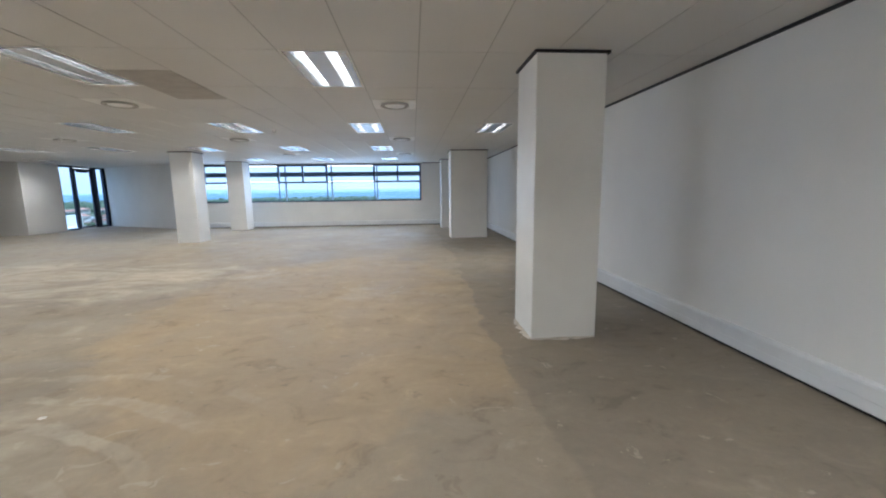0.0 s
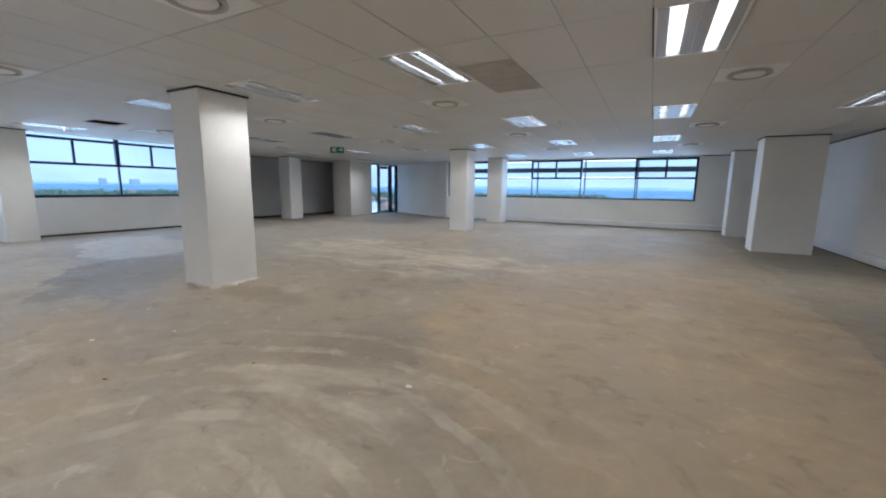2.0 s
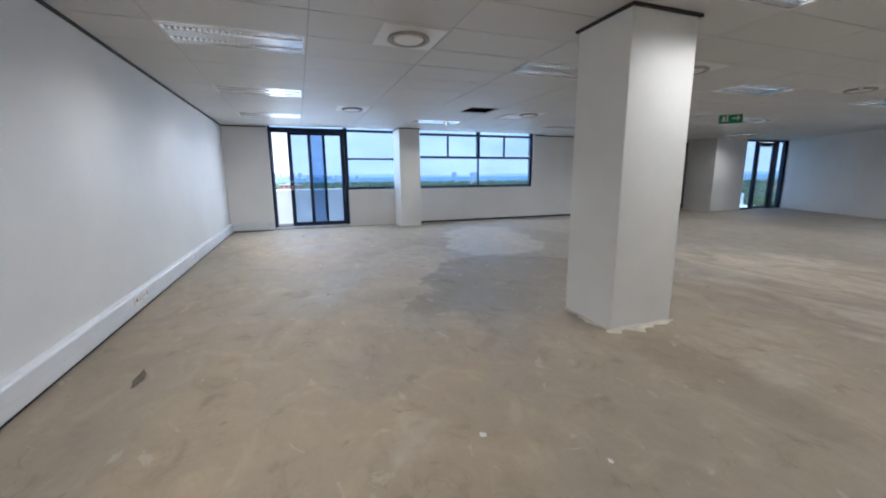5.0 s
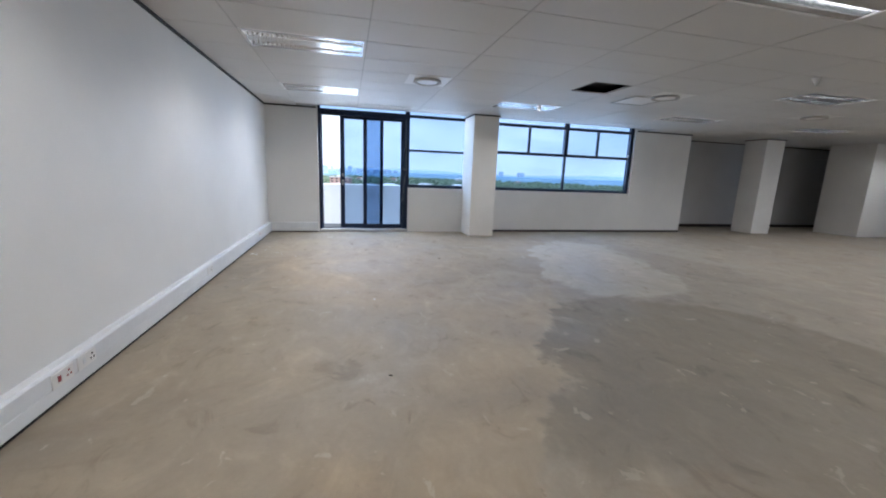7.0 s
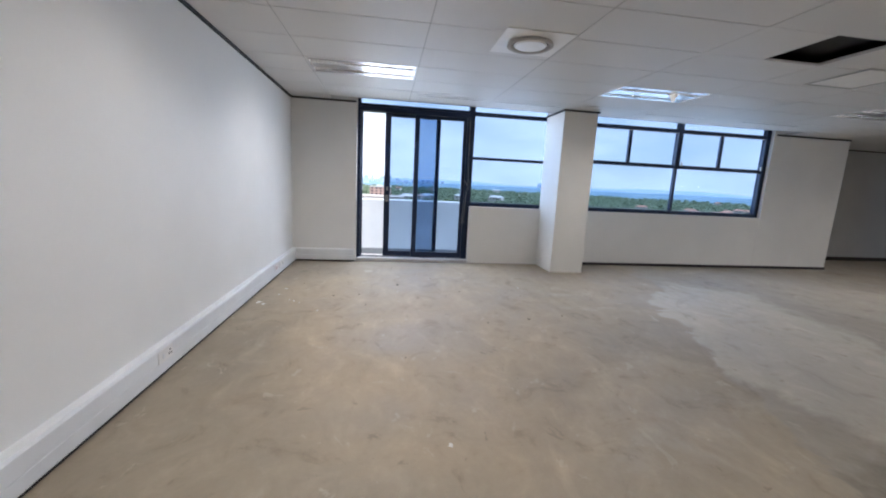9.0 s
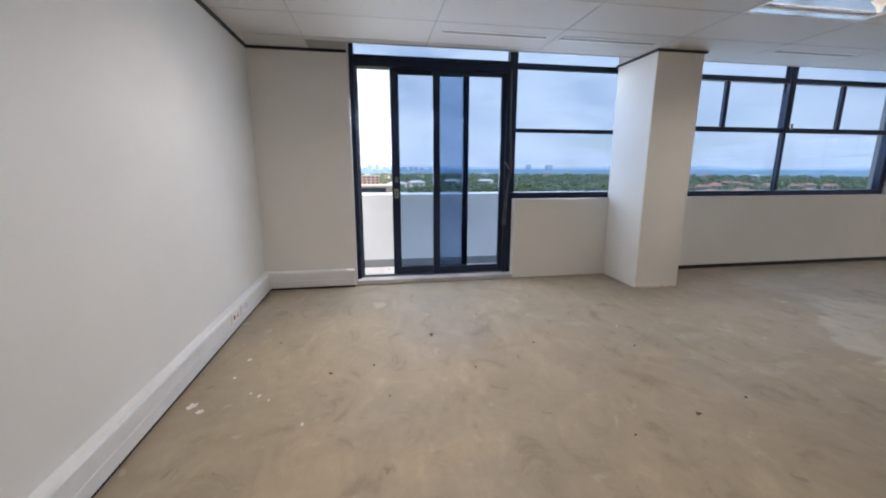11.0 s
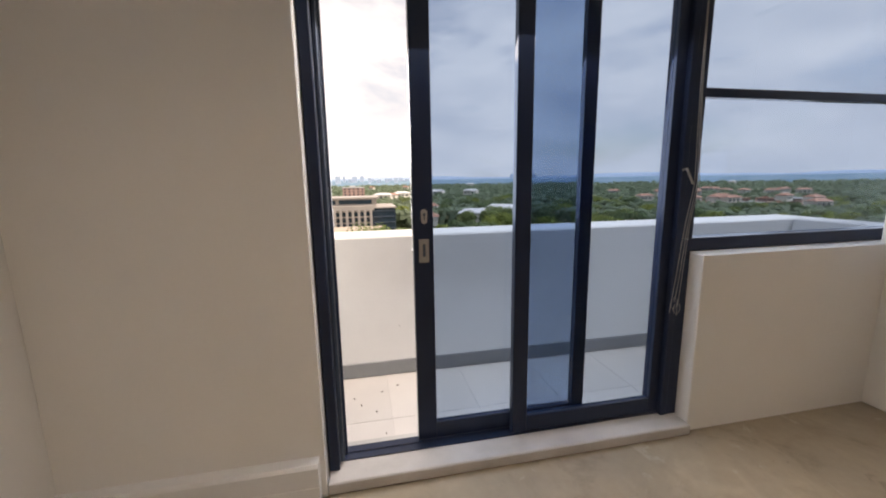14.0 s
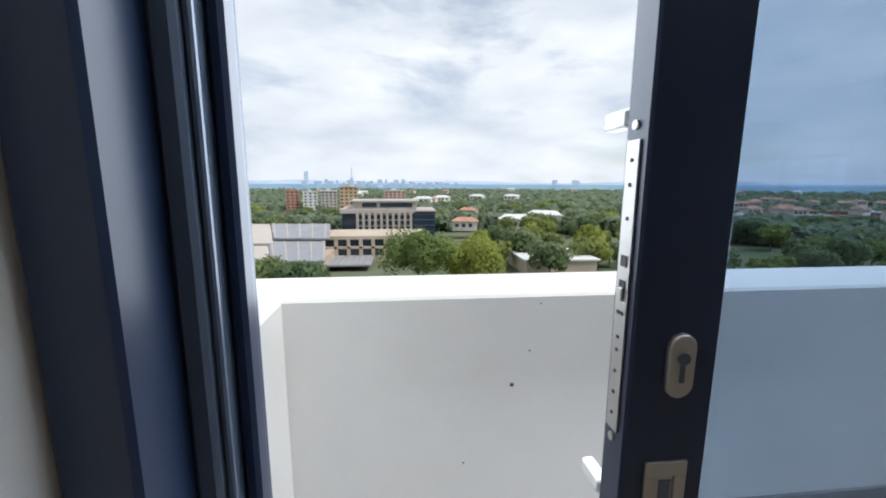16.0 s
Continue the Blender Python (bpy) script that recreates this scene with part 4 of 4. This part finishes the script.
def hills(name, r, base, high, mat, seed, label):
    bm = bmesh.new()
    n = 400
    rows = []
    for i in range(n + 1):
        a = radians(-15 + 270 * i / n)
        z = high * (0.55 + 0.75 * noise.noise(Vector((math.cos(a) * 3, math.sin(a) * 3, seed))) + 0.22 * noise.noise(Vector((math.cos(a) * 14, math.sin(a) * 14, seed))) + 0.05 * noise.noise(Vector((a * 90, seed, 0))))
        x, y = math.cos(a), math.sin(a)
        rows.append([bm.verts.new((-14 + x * r * k, y * r * k, h)) for k, h in ((0.86, base), (0.95, base + (z - base) * 0.7), (1.0, z), (1.06, base))])
    for p, q in zip(rows, rows[1:]):
        for k in range(3):
            bm.faces.new((p[k], p[k + 1], q[k + 1], q[k]))
    tagged(put(name, bm, mat, True), label, "hills", kind=S)


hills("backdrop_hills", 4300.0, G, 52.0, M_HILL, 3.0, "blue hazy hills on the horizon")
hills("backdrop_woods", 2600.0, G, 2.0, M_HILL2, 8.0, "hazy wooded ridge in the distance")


# trees
def tree_mesh(name, height, radius, leaves, leaf, seed, mat):
    rnd = random.Random(seed)
    top = empty(name, (0, 0, 0), label="full green deciduous tree with uneven crown", category="tree", group="trees below the building")
    bm = bmesh.new()
    add_rod(bm, (0, 0, 0), (0.2, 0, height * 0.45), height * 0.028, 7, height * 0.016)
    lobes = []
    for k in range(11):
        a, e = rnd.random() * 6.283, rnd.random()
        d = radius * (0.35 + 0.4 * rnd.random())
        c = Vector((math.cos(a) * d, math.sin(a) * d, height * (0.48 + 0.36 * e)))
        lobes.append((c, radius * (0.34 + 0.22 * rnd.random())))
        add_rod(bm, (0.1, 0, height * (0.3 + 0.12 * rnd.random())), c, height * 0.011, 5, height * 0.003)
    lobes.append((Vector((0, 0, height * 0.84)), radius * 0.45))
    lobes.append((Vector((0, 0, height * 0.62)), radius * 0.6))
    put("trunk", bm, M_BARK, False, top)
    bm = bmesh.new()
    for k in range(leaves):
        c, r = lobes[rnd.randrange(len(lobes))]
        v = Vector((rnd.gauss(0, 1), rnd.gauss(0, 1), rnd.gauss(0, 0.85))).normalized()
        p = c + v * r * (0.62 + 0.45 * rnd.random())
        u = (v + Vector((rnd.gauss(0, 0.28), rnd.gauss(0, 0.28), rnd.gauss(0, 0.28)))).normalized()
        s = u.orthogonal().normalized() * leaf * (0.6 + 0.8 * rnd.random())
        t = u.cross(s).normalized() * leaf * (0.5 + 0.7 * rnd.random())
        bm.faces.new([bm.verts.new(q) for q in (p - s, p - t * 0.8 + u * leaf * 0.2, p + s, p + t)])
    put("leaves", bm, mat, False, top)
    return top


M_LEAF_A = leafy("bright_leaves", (0.14, 0.185, 0.06), (0.31, 0.36, 0.12))
M_LEAF_B = leafy("deep_leaves", (0.11, 0.16, 0.085), (0.23, 0.285, 0.14))
# paler, greyer greens: distance haze mixed into the leaf colour
M_LEAF_C = leafy("haze_paled_leaves", (0.19, 0.235, 0.165), (0.31, 0.35, 0.23))
kinds = [tree_mesh("tree", 21, 12, 7600, 0.52, 1, M_LEAF_A), tree_mesh("tree", 18, 9, 2800, 0.7, 2, M_LEAF_B),
         tree_mesh("tree", 15, 8, 1400, 0.9, 3, M_LEAF_B), tree_mesh("tree", 14, 7.5, 1100, 1.0, 4, M_LEAF_A)]
kinds[0].matrix_basis = pose(-152, 6, G + 1.5)
kinds[1].matrix_basis = pose(-150, -46, G - 4.0)
kinds[2].matrix_basis = pose(-170, 62, G)
kinds[3].matrix_basis = pose(-190, 84, G)
copy_thing(kinds[0], pose(-158, 27, G - 2.5, 0, 0, 130))
copy_thing(kinds[0], pose(-140, -62, G - 7, 0, 0, 60))
copy_thing(kinds[1], pose(-146, -32, G - 5, 0, 0, 220))
rnd = random.Random(12)
count = 0
while count < 270:
    a, d = radians(rnd.uniform(105, 215)), 185 + 420 * rnd.random() ** 1.2
    x, y = -14 + d * math.cos(a), d * math.sin(a)
    if -300 < x < -185 and -105 < y < 34 or (125 < math.degrees(a) < 140 and d > 430):
        continue
    k = rnd.choice((2, 2, 2, 3, 3))
    m = pose(x, y, G, 0, 0, rnd.uniform(0, 360)) @ Matrix.Scale(rnd.uniform(0.75, 1.15), 4)
    o = copy_thing(kinds[k], m)
    o.matrix_basis = m
    count += 1

# far woods: one sheet of leaf clumps
bm = bmesh.new()
for k in range(11500):
    a, d = radians(rnd.uniform(95, 222)), 330 + 2100 * rnd.random() ** 1.7
    if noise.noise(Vector((math.cos(a) * d / 120, math.sin(a) * d / 120, 2.0))) < -0.3:
        continue
    s = rnd.uniform(4.0, 7.5) + d / 420
    c = Vector((-14 + d * math.cos(a), d * math.sin(a), G + rnd.uniform(3, 10)))
    if -310 < c.x < -150 and -110 < c.y < 40 or (125 < math.degrees(a) < 140 and 470 < d < 640):
        continue
    for q in range(12):
        v = Vector((rnd.gauss(0, 1), rnd.gauss(0, 1), rnd.gauss(0.35, 0.8))).normalized()
        p = c + Vector((v.x, v.y, v.z * 0.8)) * s * (0.7 + 0.4 * rnd.random())
        u = (v + Vector((rnd.gauss(0, 0.3), rnd.gauss(0, 0.3), 0.35))).normalized()
        e = u.orthogonal().normalized() * s * rnd.uniform(0.3, 0.55)
        g = u.cross(e).normalized() * s * rnd.uniform(0.3, 0.55)
        bm.faces.new([bm.verts.new(w) for w in (p - e, p - g, p + e * 0.9, p + g)])
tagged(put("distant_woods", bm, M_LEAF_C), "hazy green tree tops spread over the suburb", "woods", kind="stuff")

# houses
M_HOUSE = painted("house_wall", (0.62, 0.58, 0.52), 0.8, 0.1, 0.3, 3.0, 0.0)
M_ROOF_R = painted("red_roof", (0.42, 0.22, 0.16), 0.85, 0.15, 0.3, 3.0, 0.0)
M_ROOF_P = painted("pale_roof", (0.60, 0.60, 0.60), 0.7, 0.1, 0.3, 3.0, 0.0)
M_DARKGLASS = painted("dark_window_band", (0.03, 0.05, 0.075), 0.15, 0.1, 0.3, 3.0, 0.0)


def house(w, d, hgt, roof, label):
    top = empty("house", (0, 0, 0), label=label, category="house", group="houses of the suburb")
    boxes("walls", [(-w, w, -d, d, 0, hgt)], M_HOUSE, 0.0, top)
    bm = bmesh.new()
    e = [bm.verts.new(p) for p in ((-w - 1, -d - 1, hgt), (w + 1, -d - 1, hgt), (w + 1, d + 1, hgt), (-w - 1, d + 1, hgt))]
    r = [bm.verts.new(p) for p in ((-w + d * 0.7, 0, hgt + d * 0.5), (w - d * 0.7, 0, hgt + d * 0.5))]
    bm.faces.new((e[0], e[1], r[1], r[0]))
    bm.faces.new((e[2], e[3], r[0], r[1]))
    bm.faces.new((e[1], e[2], r[1]))
    bm.faces.new((e[3], e[0], r[0]))
    bm.faces.new(e)
    put("roof", bm, roof, False, top)
    boxes("windows", [(-w * 0.8 + i * w * 0.55, -w * 0.8 + i * w * 0.55 + w * 0.3, -d - 0.06, d + 0.06, hgt * 0.4, hgt * 0.75) for i in range(3)], M_DARKGLASS, 0.0, top)
    return top


hs = [house(9, 5.5, 7, M_ROOF_R, "pale house with a red hipped roof"), house(14, 7, 8, M_ROOF_P, "pale house with a light grey roof")]
hs[0].matrix_basis = pose(-420, 70, G + 6, 0, 0, 70)
hs[1].matrix_basis = pose(-330, 95, G + 4, 0, 0, 75)
for i in range(46):
    a, d = radians(rnd.uniform(108, 212)), rnd.uniform(380, 1700)
    if i < 20:
        a, d = radians(rnd.uniform(123, 142)), rnd.uniform(480, 900)
    copy_thing(hs[0 if i < 20 else rnd.randrange(2)], pose(-14 + d * math.cos(a), d * math.sin(a), G + 6 + d * 0.004, 0, 0, rnd.uniform(40, 120)))

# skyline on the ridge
# the haze before the skyline, painted as pale blue with a glow
M_TOWER = hazed("haze_painted_tower", (0.36, 0.43, 0.52), (0.42, 0.48, 0.56), 0.05, 0.55)


def tower(x, y, w, hgt, mast=0.0):
    top = empty("tower_block", (x, y, -20), label="hazy high-rise block on the skyline", category="tower", group="skyline towers")
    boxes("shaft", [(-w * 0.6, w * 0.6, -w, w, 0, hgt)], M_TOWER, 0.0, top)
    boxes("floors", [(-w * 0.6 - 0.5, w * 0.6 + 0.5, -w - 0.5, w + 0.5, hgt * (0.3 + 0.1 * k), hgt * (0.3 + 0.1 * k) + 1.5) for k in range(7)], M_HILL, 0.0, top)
    if mast:
        bm = bmesh.new()
        add_rod(bm, (0, 0, hgt), (0, 0, hgt + mast), 4.5, 8, 3.0)
        put("mast", bm, M_TOWER, False, top)
    return top


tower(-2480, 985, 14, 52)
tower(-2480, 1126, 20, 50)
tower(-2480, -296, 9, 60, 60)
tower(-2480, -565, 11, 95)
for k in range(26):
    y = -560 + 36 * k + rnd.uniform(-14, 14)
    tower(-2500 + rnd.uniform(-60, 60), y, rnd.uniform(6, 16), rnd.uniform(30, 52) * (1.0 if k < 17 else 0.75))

# office block with white fins
office = empty("office_block", (-260, 0, G), label="five storey office block with white vertical fins", category="building")
M_FIN = painted("pale_concrete", (0.42, 0.38, 0.35), 0.8, 0.06, 0.05, 2.0, 0.0)
boxes("core", [(-34, -0.8, -36.3, 21.4, 0, 22.5)], M_DARKGLASS, 0.0, office)
boxes("roof_slab", [(-35, 1.0, -37.3, 8.0, 21.6, 24.2), (-35, 0.2, 8.0, 22.0, 22.5, 23.4)], M_FIN, 0.05, office)
boxes("penthouse", [(-28, -4, -29.9, 10.0, 24.2, 28.4), (-30, -2, -31.5, 11.5, 28.4, 29.4)], M_FIN, 0.05, office)
tagged(boxes("penthouse_window", [(-3.95, -3.8, -13, 7, 25.2, 27.8), (-3.95, -3.8, -24, -15, 25.2, 27.8)], M_DARKGLASS, 0.0, office), "dark strip window")
fin = boxes("fin", [(-0.8, 1.2, -0.75, 0.75, 6.5, 21.6)], M_FIN, 0.05, office)
for i in range(10):
    o = fin
    if i:
        o = fin.copy()
        scene.collection.objects.link(o)
    o.location = (0, -26.7 + 3.65 * i, 0)
boxes("spandrel", [(-0.8, 0.0, -27.5, 6.5, 6.2 + 3.6 * k, 6.9 + 3.6 * k) for k in range(5)], M_FIN, 0.0, office)
boxes("band", [(-0.8, -0.2, 8.0, 21.4, 6.2 + 3.6 * k, 6.7 + 3.6 * k) for k in range(5)], M_FRAME_EDGE, 0.0, office)

# podium and low roofs before it
podium = empty("podium_building", (-215, 0, G), label="beige low building with deep openings and grey roofs", category="building")
M_BEIGE = painted("beige_render", (0.46, 0.385, 0.31), 0.85, 0.08, 0.1, 2.0, 0.0)
M_METAL = painted("grey_sheet_roof", (0.25, 0.26, 0.285), 0.5, 0.08, 0.1, 2.0, 0.0)
boxes("frame", [(-30, 0, -40, 12, 11.6, 13.4), (-30, 0, -40, 12, 6.8, 8.0), (-30, 0, -40, 12, 0.0, 3.2)] + [(-1.2, 0.0, -40 + 6.2 * k, -38.3 + 6.2 * k, 3.2, 11.6) for k in range(9)], M_BEIGE, 0.05, podium)
boxes("openings", [(-29, -1.6, -39.8, 11.8, 0.0, 11.6)], M_DARKGLASS, 0.0, podium)
boxes("terrace_roof", [(0, 22, -40, -14, 2.2, 3.0)], M_METAL, 0.05, podium)
for k in range(9):
    boxes("roof_rib", [(0.5, 21.5, -39.5 + 2.9 * k, -39.2 + 2.9 * k, 3.0, 3.25)], M_FIN, 0.0, podium)
boxes("wing", [(-3, 30, -62, -34, 0, 6.8), (-12, -3, -80, -37, 0, 15.5)], M_BEIGE, 0.0, podium)


def sloped_sheet(bm, u0, u1, v0, v1, lift, thick):
    """A strip of the long sloping roof; u across, v down the slope, both 0 to 1."""
    def spot(u, v, up):
        back, front = Vector((-9 + 5 * u, -83 + 47 * u, 17.6)), Vector((33 + 4 * u, -64 + 34 * u, 7.0))
        return back.lerp(front, v) + Vector((0, 0, up))
    low = [bm.verts.new(spot(u, v, lift)) for u, v in ((u0, v0), (u1, v0), (u1, v1), (u0, v1))]
    high = [bm.verts.new(spot(u, v, lift + thick)) for u, v in ((u0, v0), (u1, v0), (u1, v1), (u0, v1))]
    bm.faces.new(low)
    bm.faces.new(high)
    for i in range(4):
        j = (i + 1) % 4
        bm.faces.new((low[i], low[j], high[j], high[i]))


bm = bmesh.new()
sloped_sheet(bm, 0.36, 1.0, 0.02, 0.48, 1.2, 0.8)
sloped_sheet(bm, 0.30, 0.95, 0.5, 1.0, 0.0, 0.8)
tagged(put("sloped_roof", bm, M_METAL, False, podium), "grey sloping sheet roof")
bm = bmesh.new()
sloped_sheet(bm, 0.0, 0.35, 0.0, 0.6, 0.6, 0.9)
sloped_sheet(bm, 0.0, 0.29, 0.62, 1.0, 0.0, 0.7)
for k in range(5):
    sloped_sheet(bm, 0.33 + 0.15 * k, 0.345 + 0.15 * k, 0.5, 1.0, 0.8, 0.3)
    sloped_sheet(bm, 0.38 + 0.14 * k, 0.395 + 0.14 * k, 0.02, 0.48, 2.0, 0.3)
tagged(put("pale_roof", bm, M_FIN, False, podium), "pale roof sheets and ribs")

# pink terraced flats, and taller blocks behind the offices
M_PINK = painted("pink_render", (0.52, 0.34, 0.29), 0.85, 0.1, 0.1, 2.0, 0.0)
M_OCHRE = painted("ochre_render", (0.48, 0.35, 0.22), 0.85, 0.1, 0.1, 2.0, 0.0)


def flats(x, y, base, turn, half, deep, hgt, wall, roof, label, storeys):
    top = empty("apartment_block", (x, y, base), label=label, category="building", group="apartment blocks")
    top.matrix_basis = pose(x, y, base, 0, 0, turn)
    boxes("walls", [(-deep, deep, -half, half, 0, hgt)], wall, 0.0, top)
    boxes("roof", [(-deep - 0.6, deep + 0.6, -half - 0.6, half + 0.6, hgt, hgt + 0.9), (-deep * 0.5, deep * 0.5, -half * 0.3, half * 0.2, hgt + 0.9, hgt + 2.6)], roof, 0.05, top)
    bays = max(3, int(half / 2.2))
    step = 2 * half / bays
    rise = hgt / storeys
    tagged(boxes("windows", [(deep, deep + 0.12, -half + step * (i + 0.25), -half + step * (i + 0.75), rise * (k + 0.35), rise * (k + 0.8)) for i in range(bays) for k in range(storeys)],
                 M_DARKGLASS, 0.0, top), "rows of dark windows", kind="stuff")
    return top


for k in range(11):
    a, d = radians(126.5 + 1.15 * k), 640 - 7 * k - 60 * (k % 2)
    flats(-14 + d * math.cos(a), d * math.sin(a), G + 1.0, math.degrees(a) + 180 + 12 * (k % 3 - 1), 9.5, 6.0, 7.5 if k % 2 else 9.5, M_PINK, M_ROOF_R if k % 3 else M_ROOF_P, "pink rendered block of flats among trees", 3)
flats(-434, -54, G, 8, 9.0, 8.0, 36.0, M_OCHRE, M_OCHRE, "ochre tower block behind the offices", 10)
flats(-490, -84, G, 10, 9.0, 8.0, 31.0, M_FIN, M_ROOF_P, "pale block of flats on the hill", 9)
flats(-488, -105, G, 14, 8.0, 8.0, 30.0, M_ROOF_P, M_ROOF_P, "white block of flats on the hill", 9)
flats(-492, -126, G, 14, 7.0, 8.0, 31.0, M_ROOF_R, M_ROOF_R, "red-brown block of flats on the hill", 9)
flats(-520, -8, G, 4, 13.0, 8.0, 31.0, M_PINK, M_ROOF_P, "pink rendered block of flats on the hill", 9)
copy_thing(hs[0], pose(-300, 47, G + 6, 0, 0, 80))
copy_thing(hs[1], pose(-330, 118, G + 7, 0, 0, 70))

low = empty("flat_roof_hall", (-190, 70, G), label="low hall with a flat white roof among trees", category="building")
boxes("walls", [(-14, 14, -16, 16, 0, 6.5)], M_BEIGE, 0.0, low)
boxes("roof", [(-15, 15, -17, 17, 6.5, 7.3)], M_ROOF_P, 0.05, low)
boxes("roof_plant", [(-6, -2, -9, -4, 7.3, 8.8), (2, 6, 3, 8, 7.3, 8.6)], M_FIN, 0.05, low)


# plaster smears round the foot of the columns
M_SMEAR = painted("dry_plaster", (0.62, 0.57, 0.49), 0.85, 0.15, 6.0, 80.0, 0.5)


def smear(x, y, length, depth, turn, seed):
    rs = random.Random(seed)
    bm = bmesh.new()
    n = 16
    back = [bm.verts.new((length * (i / (n - 1) - 0.5), 0.0, 0.012 + 0.008 * rs.random())) for i in range(n)]
    front = [bm.verts.new((v.co.x, -depth * (0.15 + 0.85 * rs.random()) * math.sin(math.pi * (0.08 + 0.84 * i / (n - 1))), 0.0008)) for i, v in enumerate(back)]
    for i in range(n - 1):
        bm.faces.new((back[i], back[i + 1], front[i + 1], front[i]))
    ob = put("plaster_smear", bm, M_SMEAR, True)
    ob.matrix_basis = pose(x, y, 0.0, 0, 0, turn)
    return tagged(ob, "ragged dry plaster smear at a column foot", "plaster", "smears at the columns")


smear(-5.50, 3.55, 0.80, 0.16, 90, 1)
smear(-5.82, 3.20, 0.66, 0.07, 0, 2)
smear(2.03, 3.52, 0.60, 0.09, -90, 3)
smear(2.36, 3.21, 0.62, 0.05, 0, 4)
smear(-13.66, 3.62, 0.56, 0.05, 90, 5)
# cracked plaster edge beside the door frame
bm = bmesh.new()
rs = random.Random(9)
ring = []
for k in range(26):
    z = 0.25 + k * 0.098
    ring.append((bm.verts.new((-14.305 - 0.004 * rs.random(), -0.0045, z)), bm.verts.new((-14.322 - 0.022 * rs.random(), -0.0042, z + 0.02 * rs.random()))))
for p, q in zip(ring, ring[1:]):
    bm.faces.new((p[0], p[1], q[1], q[0]))
tagged(put("plaster_crack", bm, M_SMEAR), "ragged cracked plaster edge by the door frame", "plaster", kind=S)


# dried paint drops on the floor by the south wall
M_DROP = painted("dried_paint", (0.66, 0.64, 0.60), 0.6, 0.1, 10.0, 90.0, 0.2)


def drop(x, y, size, seed):
    rs = random.Random(seed)
    bm = bmesh.new()
    n = 14
    ring = [bm.verts.new((size * math.cos(6.283 * i / n) * rs.uniform(0.5, 1.2), size * 0.7 * math.sin(6.283 * i / n) * rs.uniform(0.5, 1.2), 0.0012)) for i in range(n)]
    low = [bm.verts.new((v.co.x * 1.06, v.co.y * 1.06, 0.0002)) for v in ring]
    bm.faces.new(ring)
    for i in range(n):
        bm.faces.new((ring[i], ring[(i + 1) % n], low[(i + 1) % n], low[i]))
    ob = put("paint_drop", bm, M_DROP)
    ob.location = (x, y, 0)
    return tagged(ob, "small dried white paint drop on the floor", "paint drop", "paint drops")


for k, (x, y, q) in enumerate(((-11.89, -0.89, 0.04), (-11.82, -0.82, 0.03), (-12.46, -0.73, 0.025), (-11.94, -0.52, 0.018), (-11.98, -0.58, 0.014), (-11.88, -0.45, 0.012), (-12.2, -0.75, 0.016), (-11.6, -0.2, 0.015), (-9.3, 0.9, 0.02), (-4.6, 1.5, 0.03), (-4.2, 2.0, 0.02), (-1.6, 2.2, 0.03), (-13.0, 1.7, 0.012), (-12.6, 2.4, 0.014))):
    drop(x, y, q, 30 + k)
